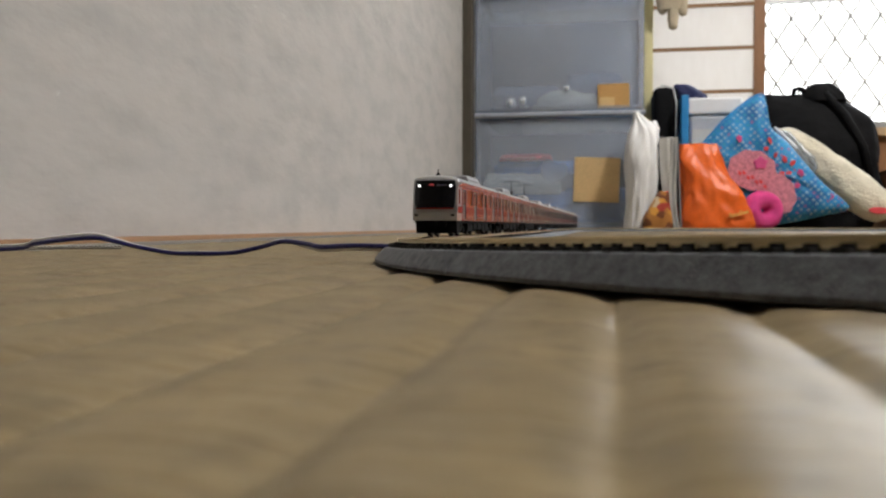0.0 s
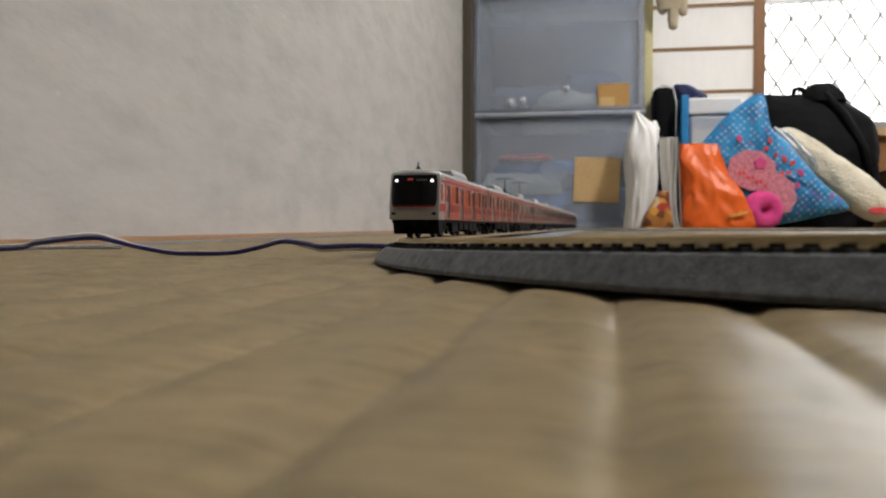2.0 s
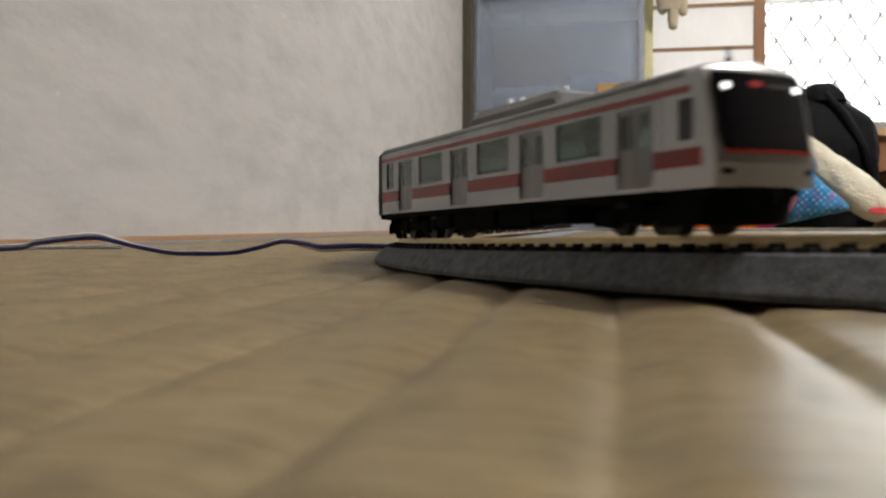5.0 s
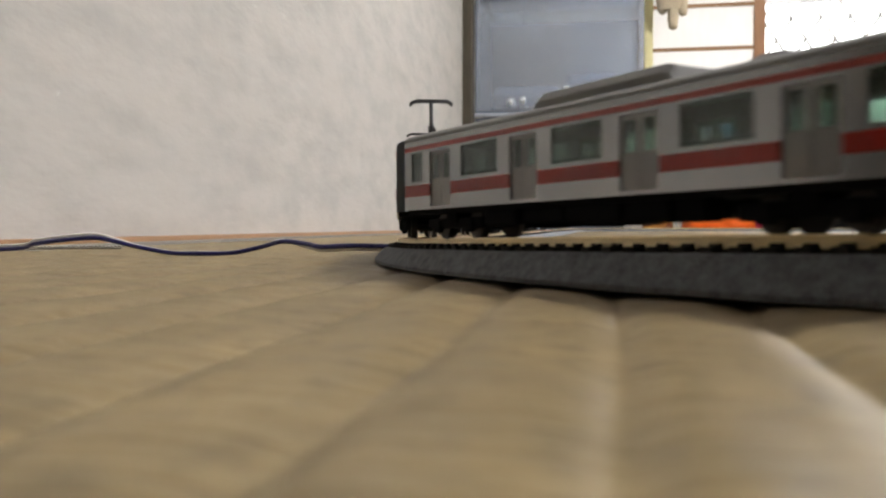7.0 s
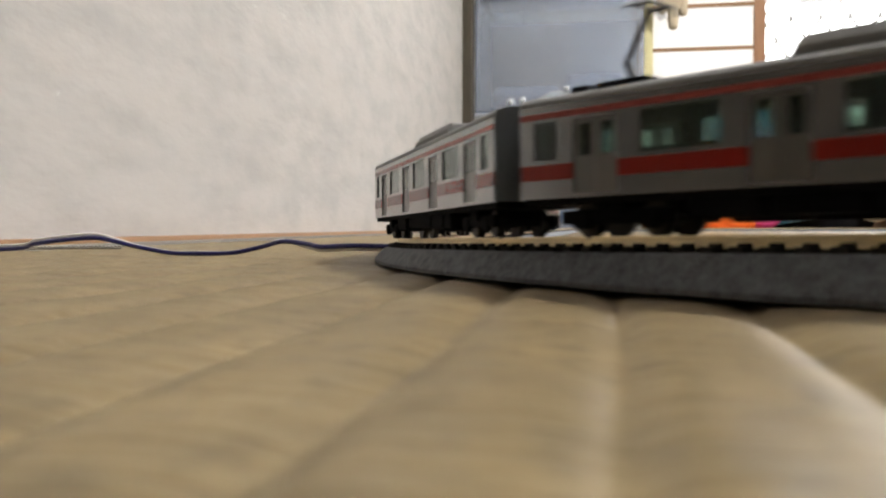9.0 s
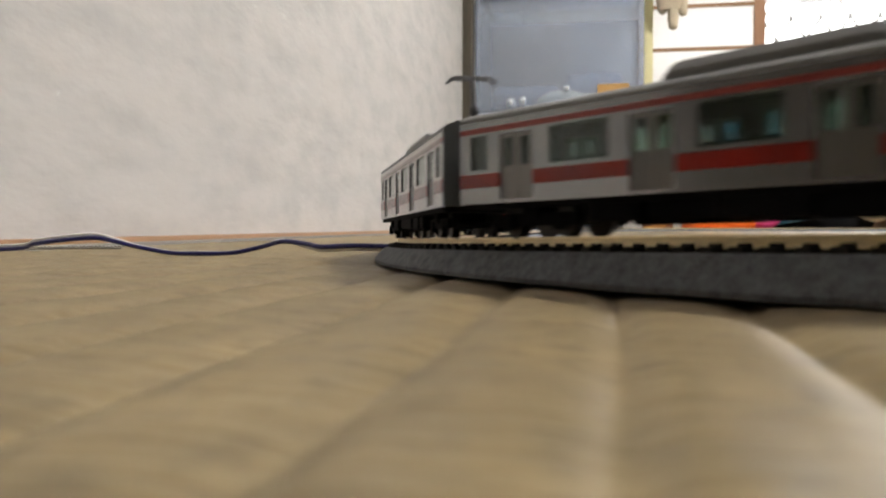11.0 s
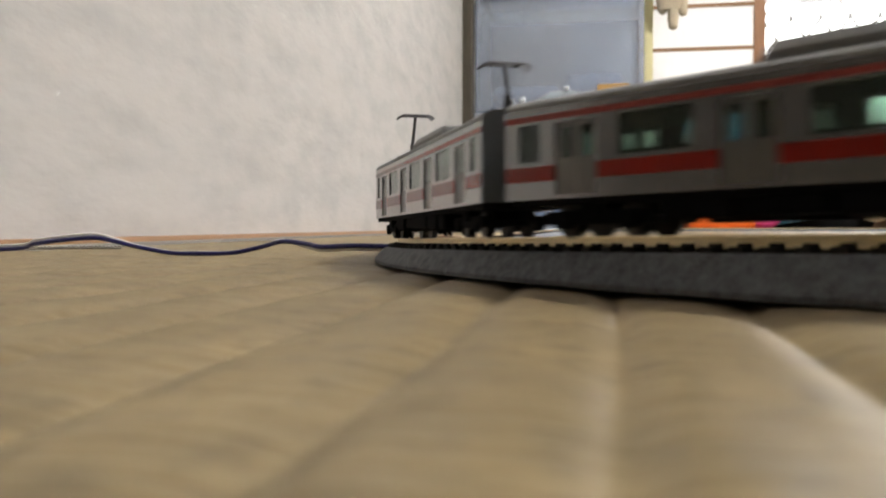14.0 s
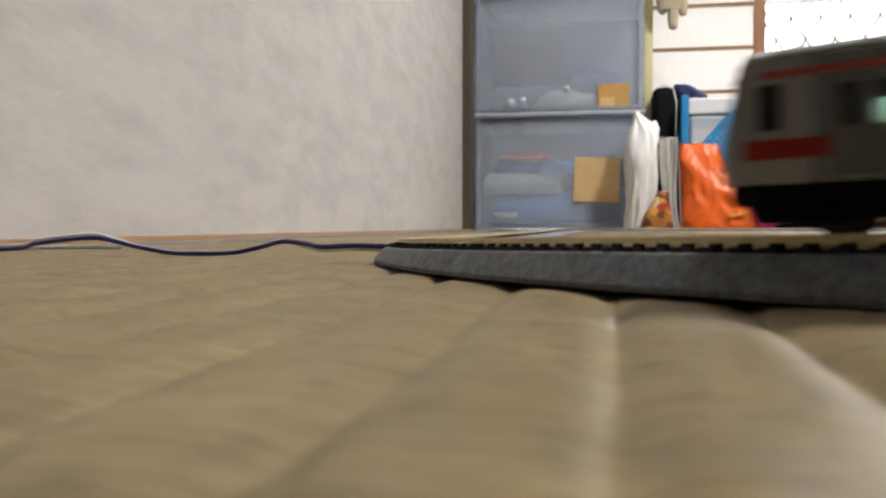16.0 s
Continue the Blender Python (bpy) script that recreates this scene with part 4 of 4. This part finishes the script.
# --- pale post beside the drawers, and the glove that hangs from it
structure("post_pale", boxes((0.096, 2.26, 0, 0.117, 2.30, TOP), bevel=0.002), PALE, "narrow pale yellow painted post", "post")
gl = in_room("cotton_glove", "beige cotton work glove hanging from the pale post", "glove")
palm = part("palm", sack([(0.0, 0.155, 2.23, 0.028, 0.012), (0.04, 0.158, 2.23, 0.042, 0.018), (0.10, 0.155, 2.23, 0.04, 0.018), (0.15, 0.15, 2.23, 0.034, 0.015)], 0.004, 3, 2.2, 28), GLOVE, gl, smooth=True)
palm.location.z = 0.535
for c, z, r in ((0.163, 0.488, 0.0125), (0.138, 0.525, 0.0105), (0.186, 0.520, 0.0115)):
    part("finger", capsule((c, 2.23, z), (c - 0.002, 2.23, z + 0.075), r, r * 1.1, 16, 0.1), GLOVE, gl, smooth=True)
bm = bmesh.new()
tube(bm, [(0.150, 2.235, 0.68), (0.14, 2.24, 0.74), (0.12, 2.262, 0.82)], 0.0015, 6)
part("cord", bm, GLOVE, gl)

# --- window, paper screen, grille
WIN_E = BACK_E
win = tagged(in_room("window_1", "wide daylit window with a clear pane", "window"), kind="structure")
part("window_frame", boxes((0.1, WIN_E + 0.05, WB, WR, WIN_E + 0.08, WB + 0.03), (0.1, WIN_E + 0.05, 0.835, WR, WIN_E + 0.08, 0.87), (0.1, WIN_E + 0.05, WT - 0.03, WR, WIN_E + 0.08, WT),
                           (0.1, WIN_E + 0.05, WB + 0.03, 0.13, WIN_E + 0.08, 0.835), (WR - 0.03, WIN_E + 0.05, WB + 0.03, WR, WIN_E + 0.08, 0.835)), ALU, win, "grey aluminium frame")
for z0, z1 in ((WB + 0.03, 0.835), (0.87, WT - 0.03)):
    pn = part("pane", boxes((0.13, WIN_E + 0.062, z0, WR - 0.03, WIN_E + 0.066, z1)), GLASS, win)
    pn.visible_shadow = False
part("window_sill", boxes((0.1, WIN_E - 0.06, WB - 0.032, WR, WIN_E + 0.05, WB - 0.002), bevel=0.004), surface("sill_wood", (0.6, 0.42, 0.24), 0.5, vary=0.2, scale=10), win, "pale wooden sill")
structure("wall_below_sill", boxes((0.1, WIN_E - 0.02, 0.0, WR, WIN_E - 0.004, WB - 0.034)), BROWN, "dark brown wooden panel below the sill", "panel")

sh = in_room("paper_screen", "sliding paper screen in a brown wooden frame, half open", "paper screen")
SE = WIN_E - 0.045
part("stile", boxes((0.53, SE, WB, 0.568, SE + 0.03, WT), bevel=0.002), BROWN, sh, "brown wooden stile")
part("stile", boxes((0.1, SE, WB, 0.135, SE + 0.03, WT), bevel=0.002), BROWN, sh, "brown wooden stile")
for z in (WB, WT - 0.04):
    part("end_rail", boxes((0.1355, SE + 0.001, z, 0.5295, SE + 0.029, z + 0.036)), BROWN, sh)
for k in range(9):
    z = 0.495 + 0.157 * k
    part("rung", boxes((0.1355, SE + 0.004, z, 0.5295, SE + 0.014, z + 0.012)), TIMBER, sh, "thin wooden rung")
part("paper", boxes((0.1355, SE + 0.0155, WB + 0.037, 0.5295, SE + 0.0165, WT - 0.041)), SCREEN, sh, "backlit white paper")

def glow_material():
    m, n, l, b = nodes_of("bright_overcast")
    em = n.new("ShaderNodeEmission")
    em.inputs["Color"].default_value, em.inputs["Strength"].default_value = (1.0, 0.985, 0.96, 1), 3.2
    l.new(em.outputs["Emission"], n["Material Output"].inputs["Surface"])
    return m


structure("backdrop", boxes((-1.2, 4.6, -0.4, 4.2, 4.62, 3.2)), glow_material(), "bright overcast sky outside the window", "sky")
gr = in_room("window_grille", "diagonal metal security grille outside the window", "grille")
GE, GW, GH, GX, GZ = 3.6, 0.1065, 0.166, 0.597, 0.640
slope = GH / GW
for fam in (1, -1):
    for k in range(-16, 34):
        c0, z0 = GX + k * GW, GZ
        za, zb2 = 0.34, 1.55
        ca, cb = c0 + fam * (za - z0) / slope, c0 + fam * (zb2 - z0) / slope
        lo, hi = 0.12, 2.18
        if max(ca, cb) < lo or min(ca, cb) > hi:
            continue
        pts = []
        for q in range(15):
            z = za + (zb2 - za) * q / 14
            c = ca + (cb - ca) * q / 14
            if lo <= c <= hi:
                pts.append((c, GE + fam * 0.004, z))
        if len(pts) < 2 or pts[-1][2] - pts[0][2] < 0.03:
            continue
        bm = bmesh.new()
        n_w = int((pts[-1][2] - pts[0][2]) / (GH / 24))
        crimp = lambda u: 0.003 * math.sin(2 * math.pi * u * n_w / 4)
        tube(bm, [(pts[0][0] + (pts[-1][0] - pts[0][0]) * q / max(1, n_w) + crimp(q / max(1, n_w)), pts[0][1], pts[0][2] + (pts[-1][2] - pts[0][2]) * q / max(1, n_w)) for q in range(n_w + 1)], 0.0048, 5)
        part("grille_bar", bm, GRILLE, gr)
part("grille_rail", boxes((0.12, GE - 0.012, 0.325, 2.18, GE + 0.012, 0.345), (0.12, GE - 0.012, 1.55, 2.18, GE + 0.012, 1.57), (0.10, GE - 0.012, 0.325, 0.12, GE + 0.012, 1.57), (2.18, GE - 0.012, 0.325, 2.2, GE + 0.012, 1.57),
                          (0.2, WIN_E + 0.1, 0.326, 0.22, GE - 0.012, 0.344), (1.9, WIN_E + 0.1, 0.326, 1.92, GE - 0.012, 0.344)), GRILLE, gr)

# --- bags and bundles on the floor
bag = in_room("plastic_bag", "crumpled white plastic carrier bag standing upright", "bag")
part("sack_body", sack([(0.0, 0.072, 2.0, 0.026, 0.03), (0.02, 0.074, 2.0, 0.030, 0.035), (0.10, 0.080, 2.0, 0.037, 0.04), (0.17, 0.080, 2.0, 0.038, 0.04), (0.215, 0.082, 2.0, 0.033, 0.03), (0.245, 0.074, 2.0, 0.016, 0.016), (0.262, 0.066, 2.0, 0.006, 0.01)],
                       0.009, 5, 2.3, 56, 9, 9), WHITEBAG, bag, smooth=True)
part("bag_flap", sack([(0.0, 0.094, 2.0, 0.012, 0.02), (0.03, 0.100, 2.0, 0.018, 0.015), (0.052, 0.104, 2.0, 0.007, 0.006)], 0.006, 8, 2.2, 24), WHITEBAG, bag, smooth=True).location.z = 0.19

mag = in_room("magazine_stack", "curled white and grey magazines standing on edge", "magazines")


def curled_sheet(left, right, e0, e1, thick, mat, label):
    """A sheet on edge: left and right give its two upright edges from the floor up, with a bulge between them."""
    bm = bmesh.new()
    rows = []
    for j in range(19):
        u = j / 18
        z = 0.202 * u
        a, b = left(u), right(u)
        front = [(a + (b - a) * q / 8, e0 - 0.014 * math.sin(math.pi * q / 8) + (e1 - e0) * q / 8, z) for q in range(9)]
        rows.append(front + [(p[0], p[1] + thick, p[2]) for p in front[::-1]])
    loft(bm, rows)
    bmesh.ops.recalc_face_normals(bm, faces=bm.faces[:])
    part("magazine", bm, mat, mag, label, smooth=False)


curled_sheet(lambda u: 0.147 - 0.030 * u ** 0.7 - 0.006 * math.sin(math.pi * u), lambda u: 0.153 - 0.004 * u + 0.002 * math.sin(math.pi * u), 1.985, 1.972, 0.0016, PAGES, "pale curled front cover")
for k, mat in enumerate((PAGEG, PAGES, PAGEG, PAGES)):
    bm = bmesh.new()
    rows = []
    for j in range(15):
        u = j / 14
        c = 0.1535 - 0.0036 * k + 0.0095 * (1 - u) - (0.006 + 0.004 * k) * math.sin(math.pi * u) * (1 - u) * (k > 0)
        rows.append([(c, 1.966 - 0.002 * k, 0.202 * u), (c + 0.0022, 1.966 - 0.002 * k, 0.202 * u), (c + 0.0022, 2.09, 0.202 * u), (c, 2.09, 0.202 * u)])
    loft(bm, rows)
    bmesh.ops.recalc_face_normals(bm, faces=bm.faces[:])
    part("magazine", bm, mat, mag, "printed magazine seen on its edge")

pk = in_room("snack_packet", "small orange and brown printed packet on the floor", "packet")
part("packet_body", sack([(0.0, 0.112, 1.945, 0.032, 0.014), (0.03, 0.113, 1.945, 0.030, 0.016), (0.065, 0.120, 1.945, 0.018, 0.008), (0.085, 0.124, 1.945, 0.010, 0.003)], 0.004, 4, 3.0, 28), FOODP, pk, smooth=True)

case = in_room("upright_case", "tall black upright case with a zip edge", "case")
rounded(part("case_body", boxes((0.113, 2.14, 0.0, 0.170, 2.36, 0.338)), BLACKC, case, "black nylon sides"), 0.014, 4)
bm = bmesh.new()
tube(bm, [(0.164, 2.145 - 0.004, 0.02), (0.165, 2.14 - 0.003, 0.30), (0.158, 2.14, 0.333), (0.13, 2.15, 0.343)], 0.0025, 6)
part("piping", bm, GREYCL, case, "grey edge piping")
nv = in_room("folded_cloth", "navy cloth folded over the top of the case and file", "cloth")
part("cloth_body", sack([(0.0, 0.196, 2.19, 0.045, 0.05), (0.012, 0.194, 2.19, 0.04, 0.05), (0.028, 0.182, 2.19, 0.022, 0.035), (0.034, 0.176, 2.19, 0.012, 0.02)], 0.008, 6, 2.2, 30), NAVY, nv, smooth=True).location.z = 0.313
fl = in_room("document_file", "blue document file standing beside milky folders", "file")
rounded(part("cover", boxes((0.173, 2.10, 0, 0.190, 2.34, 0.312)), BLUEF, fl, "blue cover"), 0.003)
wf = in_room("file_box", "milky white file box holding papers", "file box")
rounded(part("box_body", boxes((0.193, 2.13, 0, 0.310, 2.36, 0.268)), WHITEF, wf, "milky body"), 0.008)
rounded(part("lid", boxes((0.190, 2.127, 0.269, 0.313, 2.363, 0.308)), WHITECL, wf, "white lid"), 0.006)
part("inserted_paper", boxes((0.20, 2.126, 0.05, 0.30, 2.1285, 0.235)), PAGES, wf, "grey printed sheet")

ob_ = in_room("carrier_bag", "orange vinyl carrier bag slumped on the floor", "bag")
part("bag_body", sack([(0.0, 0.240, 2.01, 0.078, 0.045), (0.015, 0.241, 2.01, 0.080, 0.05), (0.07, 0.232, 2.01, 0.070, 0.045), (0.12, 0.216, 2.01, 0.056, 0.034), (0.165, 0.205, 2.01, 0.046, 0.02), (0.19, 0.203, 2.01, 0.041, 0.006)],
                      0.009, 9, 3.0, 64, 9, 18), ORANGE, ob_, smooth=True)
for k in range(9):
    bm = boxes((0.262 + 0.0045 * k, 1.9585 + 0.0003 * k, 0.028 + 0.0012 * k, 0.2652 + 0.0045 * k, 1.9605 + 0.0003 * k, 0.034 + 0.0012 * k + 0.004 * (k in (0, 5))))
    part("gold_mark", bm, GOLD, ob_, "small gold print bar")

pr = in_room("pink_towel", "bright pink towel rolled into a ring on the floor", "towel")
bm = bmesh.new()
rows = []
for q in range(30):
    a = 2 * math.pi * q / 30
    mid = Vector((0.339 + 0.026 * math.cos(a), 2.02 + 0.016 * math.cos(a), 0.044 + 0.023 * math.sin(a)))
    out = Vector((math.cos(a), 0, math.sin(a)))
    rad = 0.0205 * (1 + 0.10 * noise.noise(Vector((q * 0.5, 1.0, 3.0))))
    rows.append([mid + out * rad * math.cos(b) + Vector((0, rad * math.sin(b), 0)) for b in [2 * math.pi * w / 14 for w in range(14)]])
loft(bm, rows + [rows[0]], cap=False)
bmesh.ops.remove_doubles(bm, verts=bm.verts[:], dist=1e-6)
bmesh.ops.recalc_face_normals(bm, faces=bm.faces[:])
part("roll", bm, PINKC, pr, smooth=True)


def pouch():
    th = in_room("printed_pouch", "blue dotted pouch with pink patches and red flowers, leaning", "pouch")
    outline = [(0.213, 0.190), (0.240, 0.222), (0.278, 0.262), (0.346, 0.306), (0.366, 0.235), (0.405, 0.195), (0.470, 0.115), (0.534, 0.052), (0.480, 0.034), (0.420, 0.020), (0.350, 0.010), (0.290, 0.02), (0.245, 0.09)]
    pts = smooth_rings([p for p in outline] + [outline[0]], 5)[:-1]
    cx, cz = 0.355, 0.135
    bm = bmesh.new()
    rows = []
    for k, d in ((1.0, 0.0), (0.97, 0.010), (0.85, 0.020), (0.6, 0.026), (0.3, 0.028), (0.02, 0.028)):
        rows.append([(cx + (p[0] - cx) * k, 2.085 - d + 0.004 * noise.noise(Vector((p[0] * 30, p[1] * 30, k))), cz + (p[1] - cz) * k) for p in pts])
    back = [[(x, 2.085 + (2.085 - y) * 0.8 + 0.004, z) for x, y, z in r] for r in rows]
    loft(bm, back[::-1] + rows)
    bmesh.ops.recalc_face_normals(bm, faces=bm.faces[:])
    body = part("pouch_body", bm, POUCH, th, "blue dotted cloth", smooth=True)
    bm = bmesh.new()
    edge = [(p[0], 2.085, p[1]) for p in pts]
    tube(bm, edge[:17], 0.003, 6)
    part("seam_binding", bm, BLUEF, th, "glossy blue bound edge")
    part("patch", disc(0.322, 2.0545, 0.135, 0.052, 0.044, 0.0008, -0.25, 48, 9), PATCH, body, "pink oval patch")
    part("patch", disc(0.374, 2.0543, 0.082, 0.040, 0.048, 0.0008, 0.5, 48, 9), PATCH, body, "pink oval patch")
    part("bloom", disc(0.340, 2.0535, 0.150, 0.014, 0.013, 0.002, 0.3, 25, 5), FLOWERP, body, "magenta printed flower")
    for k in range(7):
        part("script_mark", disc(0.296 + 0.009 * k, 2.0535, 0.128 - 0.005 * k + 0.006 * (k % 2), 0.0034, 0.0052, 0.0008, 0.5), FLOWER, body, "red printed mark")
    rnd = random.Random(11)
    spots = [(0.318, 0.232), (0.338, 0.236), (0.285, 0.218), (0.272, 0.185), (0.295, 0.205), (0.352, 0.182), (0.372, 0.168), (0.391, 0.158), (0.408, 0.15), (0.425, 0.128), (0.446, 0.108), (0.418, 0.10), (0.465, 0.082), (0.49, 0.075),
             (0.385, 0.125), (0.448, 0.065), (0.40, 0.128), (0.425, 0.055), (0.36, 0.2)]
    for c, z in spots:
        k = rnd.random()
        depth = 2.0555 if abs(c - 0.36) < 0.075 and abs(z - 0.14) < 0.08 else 2.066
        part("printed_flower", disc(c, depth, z, rnd.uniform(0.0055, 0.0085), rnd.uniform(0.0035, 0.0065), 0.0008, rnd.uniform(0, 3), 20, 5), FLOWER if k < 0.6 else FLOWERP, body)


pouch()

bp = in_room("backpack", "large black nylon backpack slumped on the floor", "backpack")
part("pack_body", sack([(0.0, 0.515, 2.36, 0.135, 0.085), (0.03, 0.52, 2.36, 0.142, 0.095), (0.10, 0.525, 2.36, 0.140, 0.10), (0.19, 0.522, 2.36, 0.146, 0.10), (0.26, 0.512, 2.36, 0.140, 0.085), (0.312, 0.487, 2.36, 0.110, 0.06), (0.340, 0.468, 2.36, 0.080, 0.03)],
                       0.010, 2, 2.8, 60, 8, 16), BLACKC, bp, "black nylon body", smooth=True)
part("top_flap", sack([(0.0, 0.535, 2.34, 0.055, 0.05), (0.02, 0.532, 2.34, 0.048, 0.045), (0.040, 0.528, 2.34, 0.030, 0.03), (0.046, 0.526, 2.34, 0.016, 0.016)], 0.006, 21, 2.4, 36), BLACKC, bp, "bulging black top flap", smooth=True).location.z = 0.318
part("side_pocket", sack([(0.02, 0.625, 2.33, 0.036, 0.06), (0.09, 0.632, 2.33, 0.038, 0.065), (0.16, 0.622, 2.33, 0.034, 0.055), (0.20, 0.61, 2.33, 0.022, 0.03)], 0.01, 12, 2.5, 36), BLACKC, bp, "bulging side pocket", smooth=True)
bm = bmesh.new()
tube(bm, [(0.462, 2.33, 0.335), (0.464, 2.33, 0.350), (0.475, 2.33, 0.353), (0.49, 2.33, 0.345), (0.50, 2.33, 0.335)], 0.006, 10)
part("grab_handle", bm, BLACKC, bp, "padded black grab handle", smooth=True)
bm = bmesh.new()
tube(bm, [(0.53, 2.30, 0.335), (0.57, 2.275, 0.28), (0.61, 2.262, 0.20), (0.63, 2.265, 0.11)], 0.009, 8)
part("shoulder_strap", bm, BLACKC, bp, "black shoulder strap", smooth=True)
part("buckle", boxes((0.497, 2.318, 0.332, 0.513, 2.328, 0.341), bevel=0.002), GREYCL, bp, "grey buckle")
part("side_tag", capsule((0.624, 2.24, 0.06), (0.632, 2.245, 0.09), 0.006, 0.004), GREYCL, bp, "grey pull tag")

pl = in_room("fleece_cushion", "long cream fleece cushion leaning on the backpack", "cushion")
part("cushion_body", capsule((0.632, 2.13, 0.030), (0.402, 2.20, 0.238), 0.047, 0.031, 28, 0.18), CREAM, pl, "cream fleece", smooth=True)
part("printed_tag", disc(0.600, 2.1035, 0.045, 0.022, 0.008, 0.002, -0.05), FLOWER, pl, "red and white printed tag")
part("green_tag", disc(0.542, 2.1245, 0.085, 0.012, 0.008, 0.002, 0.4), LEAF, pl, "green tag")
cp = in_room("clear_pouch", "clear plastic pouch resting against the cushion", "pouch")
part("pouch_shell", capsule((0.388, 2.125, 0.225), (0.462, 2.105, 0.125), 0.020, 0.026, 20, 0.15), CLEAR, cp, smooth=True)
# The pouch's highlight, modelled as a thin white streak along its front.
part("pouch_highlight", capsule((0.378, 2.11, 0.236), (0.428, 2.095, 0.182), 0.004, 0.003, 10), WHITECL, cp, "white streak for the highlight on the pouch", smooth=True)
rb = in_room("wooden_box", "small reddish brown wooden box by the backpack", "box")
rounded(part("box_body", boxes((0.672, 2.25, 0.0, 0.76, 2.40, 0.135)), BROWN, rb), 0.004)
part("lid", boxes((0.669, 2.247, 0.136, 0.763, 2.403, 0.146), bevel=0.002), BROWN, rb)


# --- wires on the mat
def wire(name, rows, r, mat, label, n=8):
    th = holder(name, Matrix.Translation((0, 0, 0)), label, "wire")
    bm = bmesh.new()
    tube(bm, [tuple(p) for p in smooth_rings(rows, 8)], r, n)
    part("sleeve", bm, mat, th, smooth=True)
    return th


BLUE_RUN = [(-0.30, 0.42, 0.0010), (-0.19, 0.375, 0.0012), (-0.166, 0.360, 0.0040), (-0.150, 0.352, 0.0057), (-0.137, 0.347, 0.0064), (-0.127, 0.343, 0.0051), (-0.118, 0.340, 0.0032), (-0.104, 0.336, 0.0010), (-0.093, 0.332, 0.0009),
            (-0.078, 0.325, 0.0013), (-0.066, 0.320, 0.0036), (-0.057, 0.313, 0.0057), (-0.047, 0.305, 0.0050), (-0.041, 0.298, 0.0042), (-0.030, 0.288, 0.0048), (-0.0175, 0.278, 0.0048), (-0.008, 0.262, 0.0046)]
wire("feeder_wire", BLUE_RUN, 0.00085, WIREB, "dark blue insulated wire curving over the mat to the track")
wire("feeder_wire", [(x, y + 0.0014, z + (0.0014 if k < 5 else 0.0006 if k == 5 else -0.0011 if k > 11 else 0.0002)) for k, (x, y, z) in enumerate(BLUE_RUN)], 0.0007, WIREW, "white insulated wire lying beside the blue wire")
tw = holder("twisted_wire", Matrix.Identity(4), "thin grey twisted wire lying along the mat's edge", "wire")
for ph in (0, math.pi):
    bm = bmesh.new()
    pts = []
    for q in range(260):
        u = q / 259
        a = u * 2 * math.pi * 42 + ph
        pts.append((-0.285 + 0.134 * u, 0.372 + 0.042 * u + 0.0006 * math.cos(a), 0.0013 + 0.0006 * math.sin(a)))
    tube(bm, pts, 0.0005, 5)
    part("strand", bm, WIREG, tw, smooth=True)



lay_track()
CARS = make_train()


def motions():
    for k, car in enumerate(CARS):
        walk(car, [(q * 0.2, car_pose(run_at(q * 0.2) - k * CAR_STEP, k == 9)) for q in range(81)])


motions()
